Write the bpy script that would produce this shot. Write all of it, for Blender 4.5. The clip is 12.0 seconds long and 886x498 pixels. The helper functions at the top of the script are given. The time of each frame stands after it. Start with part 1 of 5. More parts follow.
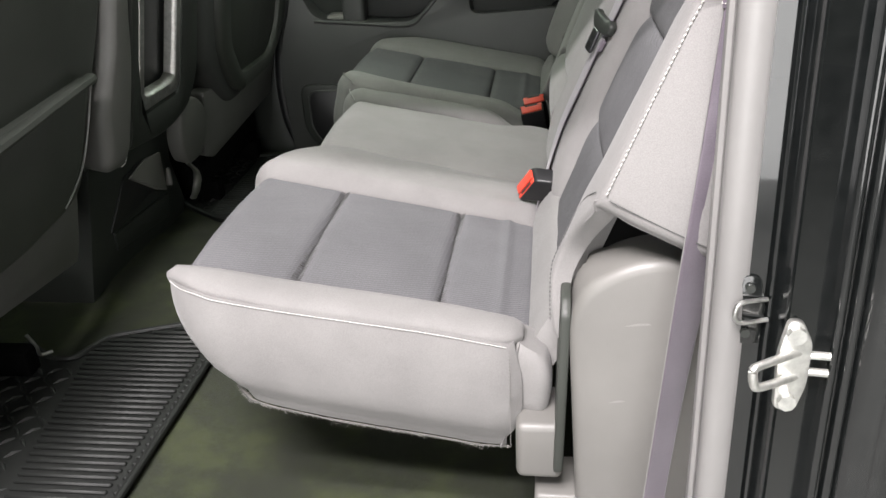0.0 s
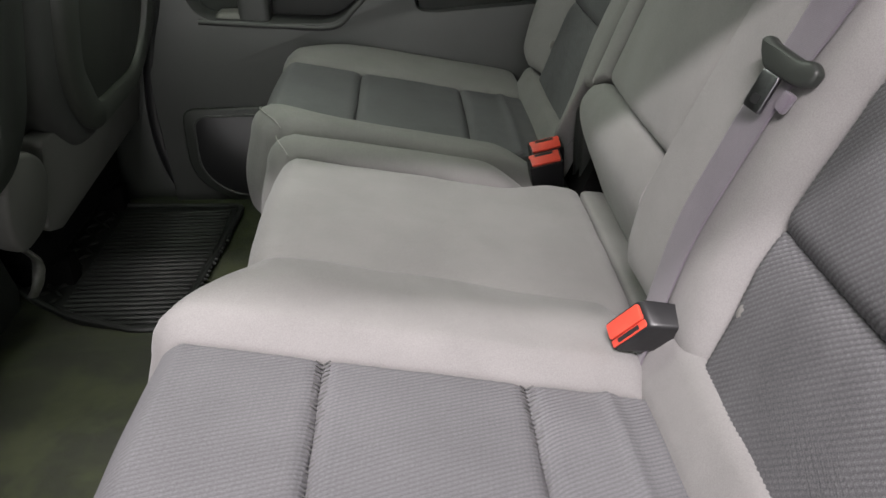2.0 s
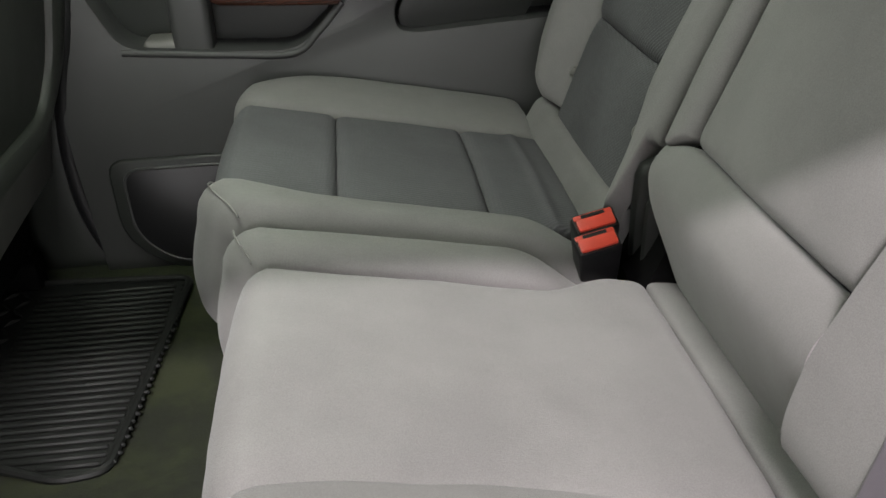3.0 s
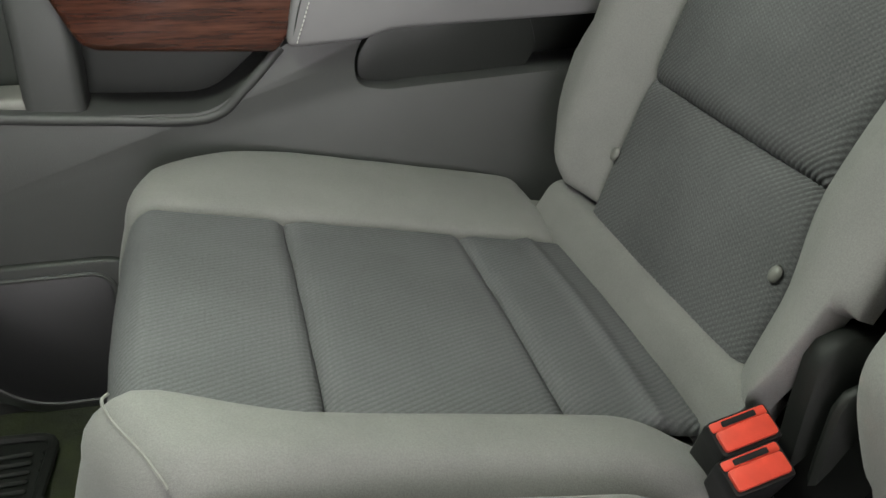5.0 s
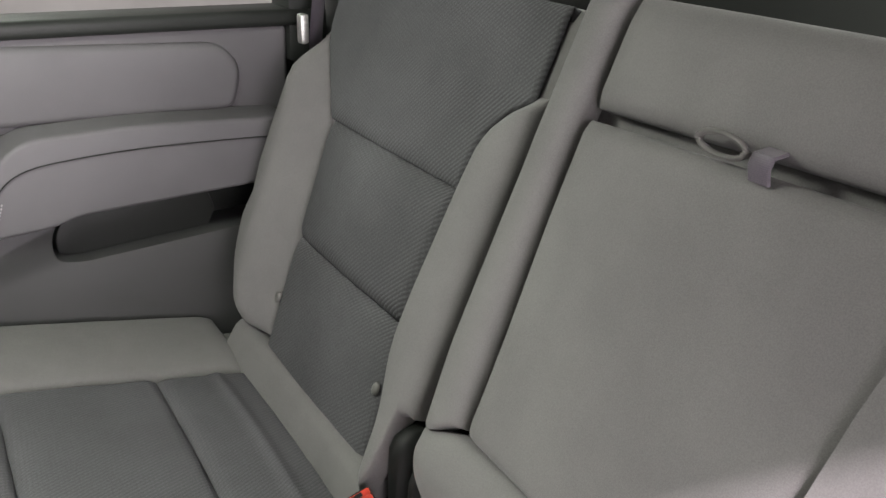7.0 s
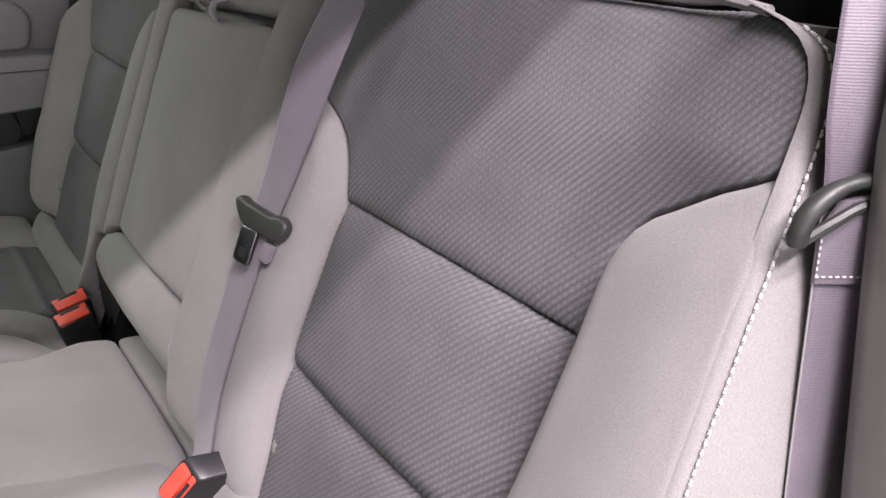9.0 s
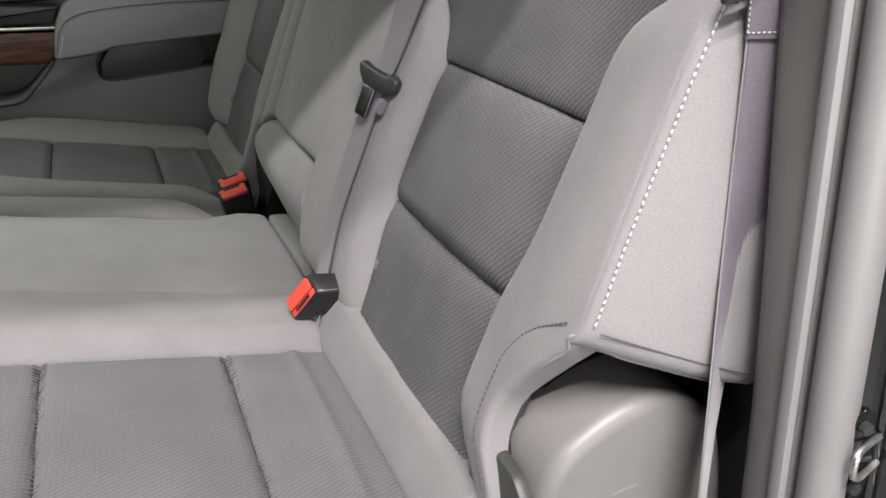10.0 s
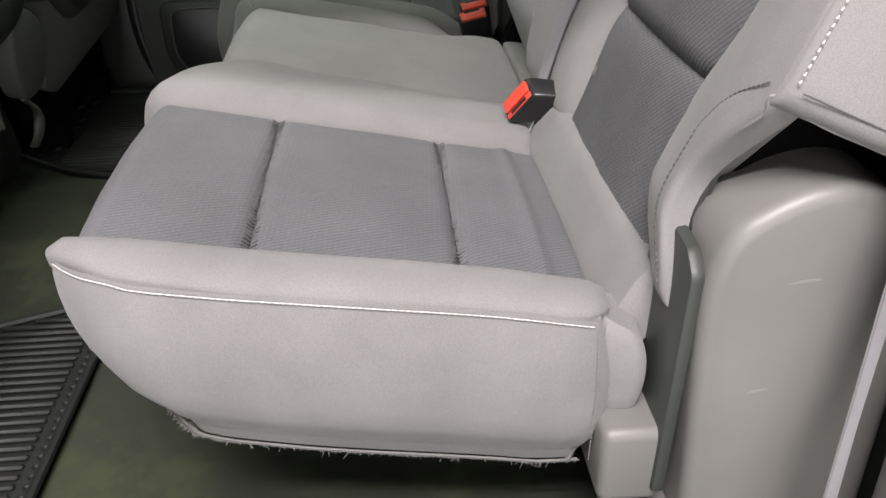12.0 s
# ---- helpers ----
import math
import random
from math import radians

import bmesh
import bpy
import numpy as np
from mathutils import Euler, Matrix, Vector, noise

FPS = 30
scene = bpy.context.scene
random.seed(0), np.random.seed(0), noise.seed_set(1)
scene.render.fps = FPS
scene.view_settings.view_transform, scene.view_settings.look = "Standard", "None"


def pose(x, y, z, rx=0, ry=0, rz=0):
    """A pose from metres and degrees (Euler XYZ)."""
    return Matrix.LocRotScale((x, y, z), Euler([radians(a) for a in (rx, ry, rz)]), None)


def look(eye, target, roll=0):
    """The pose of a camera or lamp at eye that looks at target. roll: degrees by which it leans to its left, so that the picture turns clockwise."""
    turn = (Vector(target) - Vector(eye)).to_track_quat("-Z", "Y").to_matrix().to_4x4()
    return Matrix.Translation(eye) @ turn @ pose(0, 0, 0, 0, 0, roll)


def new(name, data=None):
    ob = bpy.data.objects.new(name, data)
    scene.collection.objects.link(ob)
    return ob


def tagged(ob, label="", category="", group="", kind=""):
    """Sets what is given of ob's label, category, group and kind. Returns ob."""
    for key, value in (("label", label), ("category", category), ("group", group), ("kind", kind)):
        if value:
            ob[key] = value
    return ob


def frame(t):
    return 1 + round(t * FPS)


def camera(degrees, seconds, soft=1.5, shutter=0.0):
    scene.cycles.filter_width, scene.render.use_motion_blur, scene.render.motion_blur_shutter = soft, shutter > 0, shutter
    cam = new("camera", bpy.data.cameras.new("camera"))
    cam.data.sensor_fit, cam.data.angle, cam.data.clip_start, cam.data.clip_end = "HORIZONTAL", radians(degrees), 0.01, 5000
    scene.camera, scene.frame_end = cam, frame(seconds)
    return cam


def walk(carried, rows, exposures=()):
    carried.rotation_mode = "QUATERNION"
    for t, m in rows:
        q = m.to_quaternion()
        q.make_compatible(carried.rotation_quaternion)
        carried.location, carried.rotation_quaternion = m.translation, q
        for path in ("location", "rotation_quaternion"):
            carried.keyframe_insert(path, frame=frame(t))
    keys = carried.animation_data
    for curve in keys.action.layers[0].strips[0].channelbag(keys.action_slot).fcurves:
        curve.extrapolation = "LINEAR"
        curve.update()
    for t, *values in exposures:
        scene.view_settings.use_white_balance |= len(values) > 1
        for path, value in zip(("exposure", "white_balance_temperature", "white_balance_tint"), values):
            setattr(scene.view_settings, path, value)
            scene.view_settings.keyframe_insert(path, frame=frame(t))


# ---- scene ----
cam = camera(55.9, 12.0)
PATH = [
    (0, (0.521, -0.77, 0.875), (0.267, 1.009, -0.002), -3.2),
    (0.5, (0.443, -0.606, 0.809), (0.282, 1.174, -0.088), -2.1),
    (1, (0.394, -0.49, 0.801), (0.296, 1.288, -0.11), -1.9),
    (1.5, (0.339, -0.363, 0.814), (0.308, 1.414, -0.103), -1.8),
    (2, (0.292, -0.206, 0.819), (0.362, 1.56, -0.117), -1.0),
    (2.5, (0.264, 0.003, 0.808), (0.409, 1.75, -0.156), -1.7),
    (3, (0.239, 0.135, 0.804), (0.42, 1.873, -0.168), -1.8),
    (3.2, (0.229, 0.176, 0.806), (0.408, 1.914, -0.158), -2.2),
    (4.8, (0.15, 0.535, 0.762), (0.571, 2.233, -0.208), 2.2),
    (5, (0.158, 0.548, 0.767), (0.653, 2.225, -0.204), 2.2),
    (5.5, (0.177, 0.56, 0.795), (0.871, 2.166, -0.173), 2.8),
    (6, (0.181, 0.539, 0.856), (1.028, 2.077, -0.101), 3.9),
    (6.5, (0.2, 0.458, 0.921), (1.129, 1.983, 0.02), 2.7),
    (6.7, (0.192, 0.409, 0.945), (1.171, 1.932, 0.094), 3.3),
    (8.3, (0.353, -0.008, 0.949), (1.353, 1.54, 0.172), -1.4),
    (8.5, (0.358, -0.081, 0.941), (1.366, 1.458, 0.157), -1.3),
    (9, (0.347, -0.231, 0.899), (1.36, 1.304, 0.112), -0.8),
    (9.5, (0.331, -0.341, 0.861), (1.243, 1.259, 0.081), -1.2),
    (10, (0.318, -0.428, 0.826), (1.0, 1.274, 0.025), -1.6),
    (10.5, (0.308, -0.545, 0.815), (0.776, 1.191, -0.062), -1.9),
    (11, (0.308, -0.616, 0.827), (0.609, 1.127, -0.105), -2.3),
    (11.5, (0.306, -0.618, 0.816), (0.499, 1.125, -0.146), -2.4),
    (12, (0.33, -0.497, 0.74), (0.447, 1.227, -0.266), -1.2),
]
walk(cam, [(t, look(e, a, r)) for t, e, a, r in PATH],
     [(0, 0.0, 6500, 9), (0.6, -0.4, 6500, 10), (1.2, -0.42, 6500, 11), (2.0, -0.1, 6500, 12), (3.2, 0.25, 6500, 13), (5.0, 0.86, 6500, 12), (5.8, 0.77, 6500, 15), (6.5, 0.65, 6500, 19), (8.3, 0.8, 6500, 27), (9.0, 0.08, 6500, 22), (9.5, -0.26, 6500, 16), (10.2, -0.28, 6500, 10), (11.2, -0.42, 6500, 9), (12, -0.4, 6500, 9)])

# ---- world and light ----
FLOOR, GROUND = 0.09, -0.55
world = bpy.data.worlds.new("garage_air")
world.use_nodes = True
world.node_tree.nodes["Background"].inputs[0].default_value = (0.55, 0.6, 0.55, 1)
world.node_tree.nodes["Background"].inputs[1].default_value = 0.014
scene.world = world


def area_lamp(name, eye, target, sx, sy, watts, colour):
    d = bpy.data.lights.new(name, "AREA")
    d.shape, d.size, d.size_y, d.energy, d.color = "RECTANGLE", sx, sy, watts, colour
    ob = new(name, d)
    ob.matrix_world = look(eye, target)
    return ob


area_lamp("tube_and_fill_light", (0.05, -1.68, 2.63), (0.05, 0.1, 0.4), 1.2, 0.06, 150, (1.0, 0.94, 0.955))
area_lamp("tube_and_fill_light", (0.05, -1.06, 2.63), (0.05, 0.1, 0.4), 1.2, 0.06, 86, (1.0, 0.94, 0.955))
# unseen panel added as fill, in place of light bounced round the garage
area_lamp("garage_bounce_fill", (0.1, -3.0, 0.75), (0.1, 0.6, 0.75), 2.6, 2.2, 92, (1.0, 0.98, 0.975))
# the next three are unseen fill lamps, added to brighten the cab through its windows
area_lamp("tube_and_fill_light", (-0.2, 3.2, 2.1), (0.2, 0.8, 0.4), 1.5, 0.8, 18, (0.86, 1.0, 0.84))
area_lamp("tube_and_fill_light", (-3.0, 0.8, 2.1), (0.2, 0.7, 0.4), 0.8, 1.5, 12, (0.86, 1.0, 0.84))
area_lamp("tube_and_fill_light", (3.4, 0.6, 2.15), (0.0, 0.8, 0.5), 0.8, 1.6, 58, (0.88, 1.0, 0.86))
# unseen lamp under the headliner, added to lift the far seat
area_lamp("cab_fill_light", (-0.02, 0.96, 1.165), (0.0, 0.98, 0.0), 0.26, 0.14, 4.5, (0.90, 1.0, 0.85))
scene.view_settings.exposure = 0.0


# ---- materials ----
class Nodes:
    """A small wrapper that builds one node material."""

    def __init__(self, name, rough=0.6, metal=0.0):
        self.mat = bpy.data.materials.new(name)
        self.mat.use_nodes = True
        self.tree = self.mat.node_tree
        self.bsdf = self.tree.nodes["Principled BSDF"]
        self.bsdf.inputs["Roughness"].default_value = rough
        self.bsdf.inputs["Metallic"].default_value = metal
        self.coord = self.tree.nodes.new("ShaderNodeTexCoord").outputs["Object"]

    def link(self, a, b):
        self.tree.links.new(a, b)

    def noise(self, scale, detail=4.0, stretch=None, rough=0.55):
        n = self.tree.nodes.new("ShaderNodeTexNoise")
        n.inputs["Scale"].default_value = scale
        n.inputs["Detail"].default_value = detail
        n.inputs["Roughness"].default_value = rough
        self.link(self.stretched(stretch) if stretch else self.coord, n.inputs["Vector"])
        return n.outputs["Fac"]

    def stretched(self, scale, turn=(0, 0, 0)):
        m = self.tree.nodes.new("ShaderNodeMapping")
        m.inputs["Scale"].default_value = scale
        m.inputs["Rotation"].default_value = [radians(a) for a in turn]
        self.link(self.coord, m.inputs["Vector"])
        return m.outputs["Vector"]

    def bands(self, axis, metres, distortion=0.0, turn=(0, 0, 0)):
        w = self.tree.nodes.new("ShaderNodeTexWave")
        w.bands_direction = axis
        w.inputs["Scale"].default_value = 2 * math.pi / (20 * metres)
        w.inputs["Distortion"].default_value = distortion
        w.inputs["Detail"].default_value = 1.0
        self.link(self.stretched((1, 1, 1), turn), w.inputs["Vector"])
        return w.outputs["Fac"]

    def maths(self, op, a, b):
        m = self.tree.nodes.new("ShaderNodeMath")
        m.operation = op
        for k, v in ((0, a), (1, b)):
            if isinstance(v, (int, float)):
                m.inputs[k].default_value = v
            else:
                self.link(v, m.inputs[k])
        return m.outputs[0]

    def ramp(self, fac, stops):
        r = self.tree.nodes.new("ShaderNodeValToRGB")
        els = r.color_ramp.elements
        els[0].position, els[0].color = stops[0][0], (*stops[0][1], 1)
        els[1].position, els[1].color = stops[-1][0], (*stops[-1][1], 1)
        for p, c in stops[1:-1]:
            e = els.new(p)
            e.color = (*c, 1)
        self.link(fac, r.inputs["Fac"])
        return r.outputs["Color"]

    def mix(self, fac, a, b, mode="MIX"):
        m = self.tree.nodes.new("ShaderNodeMix")
        m.data_type, m.blend_type = "RGBA", mode
        for k, v in ((0, fac), (6, a), (7, b)):
            if isinstance(v, (int, float)):
                m.inputs[k].default_value = v
            elif isinstance(v, tuple):
                m.inputs[k].default_value = (*v, 1)
            else:
                self.link(v, m.inputs[k])
        return m.outputs[2]

    def colour(self, c):
        if isinstance(c, tuple):
            self.bsdf.inputs["Base Color"].default_value = (*c, 1)
        else:
            self.link(c, self.bsdf.inputs["Base Color"])
        return self

    def bump(self, height, strength=0.3, metres=0.001):
        b = self.tree.nodes.new("ShaderNodeBump")
        b.inputs["Strength"].default_value = strength
        b.inputs["Distance"].default_value = metres
        self.link(height, b.inputs["Height"])
        self.link(b.outputs["Normal"], self.bsdf.inputs["Normal"])
        return self

    def roughness(self, fac, low, high):
        m = self.tree.nodes.new("ShaderNodeMapRange")
        m.inputs["To Min"].default_value, m.inputs["To Max"].default_value = low, high
        self.link(fac, m.inputs["Value"])
        self.link(m.outputs["Result"], self.bsdf.inputs["Roughness"])
        return self

    def sheen(self, w):
        self.bsdf.inputs["Sheen Weight"].default_value = w
        self.bsdf.inputs["Sheen Roughness"].default_value = 0.5
        return self


def cloth(name, dark, light):
    """Plain knitted seat cloth: fine weave, faint soiling."""
    n = Nodes(name, 0.88)
    weave = n.maths("ADD", n.noise(700, 2), n.noise(1500, 2))
    stain = n.ramp(n.noise(9.0, 5), [(0.35, dark), (0.65, light)])
    fuzz = n.mix(0.32, stain, n.ramp(n.noise(950, 2), [(0.34, tuple(c * 0.82 for c in dark)), (0.64, tuple(c * 1.12 for c in light))]))
    return n.colour(fuzz).bump(n.maths("ADD", weave, n.maths("MULTIPLY", n.noise(22, 4), 5.0)), 0.36, 0.0007).sheen(0.12).mat


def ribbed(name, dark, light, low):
    """Seat insert cloth: dark knit, paler where it is worn; ribs are modelled, groove shade coloured in."""
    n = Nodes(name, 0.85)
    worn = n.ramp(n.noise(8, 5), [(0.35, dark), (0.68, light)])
    rib_tone = n.mix(0.45, worn, n.ramp(n.noise(1100, 2), [(0.35, tuple(c * 0.5 for c in dark)), (0.65, light)]))
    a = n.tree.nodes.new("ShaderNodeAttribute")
    a.attribute_name = "rib_tone"
    # multiplies the cloth colour down in the grooves, as shade between ribs
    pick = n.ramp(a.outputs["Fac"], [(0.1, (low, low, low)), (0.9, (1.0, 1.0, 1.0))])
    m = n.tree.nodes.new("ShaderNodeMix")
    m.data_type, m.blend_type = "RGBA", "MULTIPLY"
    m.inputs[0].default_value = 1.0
    n.link(rib_tone, m.inputs[6])
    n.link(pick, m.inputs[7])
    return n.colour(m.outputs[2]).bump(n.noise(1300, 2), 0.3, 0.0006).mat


def plastic(name, base, rough, grain=700, depth=0.0003):
    """Moulded trim: fine leather grain, light scuffs."""
    n = Nodes(name, rough)
    g = n.noise(grain, 3)
    tone = n.ramp(n.noise(5, 5), [(0.3, tuple(c * 0.86 for c in base)), (0.7, tuple(c * 1.1 for c in base))])
    return n.colour(tone).bump(g, 0.5, depth).roughness(n.noise(14, 4), rough - 0.07, rough + 0.09).mat


CLOTH = cloth("seat_cloth", (0.168, 0.162, 0.159), (0.218, 0.211, 0.206))
# one cloth in two tones: the backrest copy is darkened for grazing light
INSERT_LIT = ribbed("insert_cloth_lit", (0.126, 0.125, 0.132), (0.174, 0.172, 0.181), 0.72)
INSERT_SHADED = ribbed("insert_cloth_shaded", (0.107, 0.106, 0.112), (0.180, 0.178, 0.187), 0.56)
PLASTIC_GREY = plastic("trim_plastic_grey", (0.17, 0.165, 0.155), 0.42)
PLASTIC_MID = plastic("trim_plastic_mid", (0.054, 0.055, 0.054), 0.5)
PLASTIC_DARK = plastic("trim_plastic_dark", (0.024, 0.027, 0.024), 0.45)
PLASTIC_BLACK = plastic("black_plastic", (0.014, 0.014, 0.015), 0.38, 300, 0.0002)
VINYL = plastic("dark_vinyl", (0.040, 0.044, 0.038), 0.46, 420, 0.0005)
PLASTIC_SOFT = plastic("trim_plastic_soft_grey", (0.105, 0.104, 0.098), 0.5)
RUBBER = plastic("mat_rubber", (0.008, 0.009, 0.008), 0.6, 500, 0.0003)
SEAL_RUBBER = plastic("seal_rubber", (0.21, 0.205, 0.2), 0.36, 400, 0.0002)


def make_carpet():
    n = Nodes("olive_carpet", 0.97)
    pile = n.noise(1300, 3)
    tone = n.ramp(n.noise(9, 6, rough=0.7), [(0.40, (0.004, 0.007, 0.002)), (0.5, (0.013, 0.019, 0.004)), (0.64, (0.042, 0.054, 0.013))])
    tone = n.mix(0.4, tone, n.ramp(pile, [(0.3, (0.007, 0.011, 0.003)), (0.7, (0.046, 0.055, 0.017))]))
    return n.colour(tone).bump(n.maths("ADD", pile, n.noise(60, 4)), 0.9, 0.003).sheen(0.04).mat


def make_webbing():
    n = Nodes("belt_webbing", 0.52)
    tone = n.ramp(n.noise(20, 3), [(0.3, (0.080, 0.066, 0.083)), (0.7, (0.124, 0.105, 0.128))])
    tone = n.mix(0.25, tone, n.ramp(n.noise(1400, 2), [(0.35, (0.058, 0.048, 0.062)), (0.65, (0.21, 0.18, 0.218))]))
    pick = n.bands("Z", 0.0013, 0.8)
    tone = n.mix(0.14, tone, n.ramp(pick, [(0.3, (0.055, 0.045, 0.058)), (0.8, (0.18, 0.155, 0.188))]))
    return n.colour(tone).bump(n.maths("ADD", pick, n.noise(900, 2)), 0.18, 0.0003).sheen(0.3).mat


def make_wood():
    n = Nodes("walnut_trim", 0.2)
    grain = n.noise(28, 7, (0.35, 4.0, 4.0), 0.65)
    fine = n.noise(160, 3, (0.15, 3.0, 3.0))
    tone = n.ramp(n.maths("ADD", n.maths("MULTIPLY", grain, 0.75), n.maths("MULTIPLY", fine, 0.25)),
                  [(0.35, (0.016, 0.006, 0.004)), (0.52, (0.055, 0.019, 0.012)), (0.68, (0.115, 0.042, 0.026))])
    n.bsdf.inputs["Coat Weight"].default_value = 0.7
    n.bsdf.inputs["Coat Roughness"].default_value = 0.06
    return n.colour(tone).mat


def make_paint():
    n = Nodes("black_car_paint", 0.16)
    n.bsdf.inputs["Coat Weight"].default_value = 1.0
    n.bsdf.inputs["Coat Roughness"].default_value = 0.03
    tone = n.ramp(n.noise(60, 5), [(0.3, (0.004, 0.005, 0.005)), (0.75, (0.009, 0.010, 0.010))])
    return n.colour(tone).roughness(n.noise(30, 4), 0.1, 0.24).mat


def metal(name, base, rough):
    n = Nodes(name, rough, 1.0)
    tone = n.ramp(n.noise(120, 4), [(0.3, tuple(c * 0.7 for c in base)), (0.7, base)])
    return n.colour(tone).roughness(n.noise(60, 4), rough - 0.06, rough + 0.12).mat


def plain(name, base, rough, scale=40):
    n = Nodes(name, rough)
    tone = n.ramp(n.noise(scale, 4), [(0.3, tuple(c * 0.82 for c in base)), (0.7, base)])
    return n.colour(tone).bump(n.noise(scale * 12, 3), 0.2, 0.0003).mat


CARPET, WEBBING, WOOD, PAINT = make_carpet(), make_webbing(), make_wood(), make_paint()
CHROME = metal("brushed_metal", (0.66, 0.66, 0.64), 0.36)
GUNMETAL = metal("dark_steel", (0.20, 0.20, 0.21), 0.3)
ZINC = metal("zinc_plate", (0.88, 0.88, 0.84), 0.45)
THREAD = plain("white_thread", (0.56, 0.55, 0.53), 0.8, 200)
DARK_THREAD = plain("grey_thread", (0.09, 0.09, 0.088), 0.85, 200)
RED = plain("red_button", (0.72, 0.075, 0.045), 0.4, 60)
# dead black that stands in for shade in gaps and under the front seats
SHADE_BLACK = plain("shade_black", (0.004, 0.004, 0.004), 1.0)
SHADE_BLACK.node_tree.nodes["Principled BSDF"].inputs["Specular IOR Level"].default_value = 0.05
SCUFF = plain("scuffed_plastic", (0.24, 0.233, 0.222), 0.5, 60)
FLUFF = plain("frayed_felt", (0.22, 0.21, 0.195), 0.95, 200)
CONCRETE = plain("garage_concrete", (0.3, 0.3, 0.29), 0.85, 3)
PLASTER = plain("garage_wall", (0.55, 0.55, 0.52), 0.9, 2)
HEADLINER = plain("headliner_cloth", (0.34, 0.33, 0.31), 0.95, 30)


# ---- mesh helpers ----
def finish(name, bm, material, sharp=42):
    bmesh.ops.recalc_face_normals(bm, faces=bm.faces)
    me = bpy.data.meshes.new(name)
    bm.to_mesh(me)
    bm.free()
    for p in me.polygons:
        p.use_smooth = True
    me.set_sharp_from_angle(angle=radians(sharp))
    me.materials.append(material)
    return new(name, me)


def part(name, bm, material, parent, label="", sharp=42):
    ob = finish(name, bm, material, sharp)
    ob.parent = parent
    ob.matrix_parent_inverse = parent.matrix_world.inverted()
    return tagged(ob, label) if label else ob


def mesh_part(name, me, material, parent, label=""):
    me.materials.append(material)
    ob = new(name, me)
    ob.parent = parent
    ob.matrix_parent_inverse = parent.matrix_world.inverted()
    return tagged(ob, label) if label else ob


def thing(name, x, y, z, label, category, group="", kind=""):
    ob = new(name)
    ob.empty_display_size = 0.05
    ob.matrix_world = ob.matrix_basis = Matrix.Translation((x, y, z))
    return tagged(ob, label, category, group, kind)


def setting(name, bm, material, label, category):
    return tagged(finish(name, bm, material), label, category, kind="structure")


def lerp(a, b, f):
    return a + (b - a) * f


def curve_of(points):
    """A smooth function through (key, value) pairs that never overshoots them."""
    ks, vs = [p[0] for p in points], [p[1] for p in points]
    slope = [(vs[i + 1] - vs[i]) / (ks[i + 1] - ks[i]) for i in range(len(ks) - 1)]
    tan = [slope[0]] + [2 * a * b / (a + b) if a * b > 0 else 0.0 for a, b in zip(slope, slope[1:])] + [slope[-1]]

    def f(k):
        if k <= ks[0]:
            return vs[0]
        for i in range(len(ks) - 1):
            if k <= ks[i + 1]:
                w = ks[i + 1] - ks[i]
                q = (k - ks[i]) / w
                return ((1 + 2 * q) * (1 - q) ** 2 * vs[i] + q * (1 - q) ** 2 * w * tan[i]
                        + q * q * (3 - 2 * q) * vs[i + 1] + q * q * (q - 1) * w * tan[i + 1])
        return vs[-1]

    return f


def smooth(q):
    q = min(max(q, 0.0), 1.0)
    return q * q * (3 - 2 * q)


def loft(rows, close=False, caps=False, bm=None):
    """Quads between rows of points; close: each row is a ring; caps: fill the two end rings."""
    bm = bm or bmesh.new()
    vs = [[bm.verts.new(p) for p in row] for row in rows]
    n = len(rows[0])
    for a, b in zip(vs, vs[1:]):
        for i in range(n if close else n - 1):
            j = (i + 1) % n
            bm.faces.new((a[i], a[j], b[j], b[i]))
    if caps:
        bm.faces.new(vs[0][::-1])
        bm.faces.new(vs[-1])
    return bm


def box(x0, x1, y0, y1, z0, z1, bevel=0.004, seg=2, bm=None):
    own = bmesh.new()
    bmesh.ops.create_cube(own, size=1.0)
    for v in own.verts:
        v.co = Vector((lerp(x0, x1, v.co.x + 0.5), lerp(y0, y1, v.co.y + 0.5), lerp(z0, z1, v.co.z + 0.5)))
    if bevel:
        bmesh.ops.bevel(own, geom=own.edges[:], offset=bevel, segments=seg, affect="EDGES", profile=0.5)
    return join(bm, own)


def join(bm, own):
    if bm is None:
        return own
    me = bpy.data.meshes.new("join")
    own.to_mesh(me)
    own.free()
    bm.from_mesh(me)
    bpy.data.meshes.remove(me)
    return bm


def prism(outline, place, depth, bevel=0.004, seg=2, bm=None, both=True):
    """An outline in a plane, pushed to a thickness; place(u, v, w) gives the point at depth w."""
    own = bmesh.new()
    a = [own.verts.new(place(u, v, 0)) for u, v in outline]
    b = [own.verts.new(place(u, v, depth)) for u, v in outline]
    n = len(outline)
    fa, fb = own.faces.new(a), own.faces.new(b[::-1])
    for i in range(n):
        own.faces.new((a[i], b[i], b[(i + 1) % n], a[(i + 1) % n]))
    bmesh.ops.recalc_face_normals(own, faces=own.faces)
    if bevel:
        edges = set(fa.edges) | (set(fb.edges) if both else set())
        bmesh.ops.bevel(own, geom=list(edges), offset=bevel, segments=seg, affect="EDGES", profile=0.5)
    return join(bm, own)


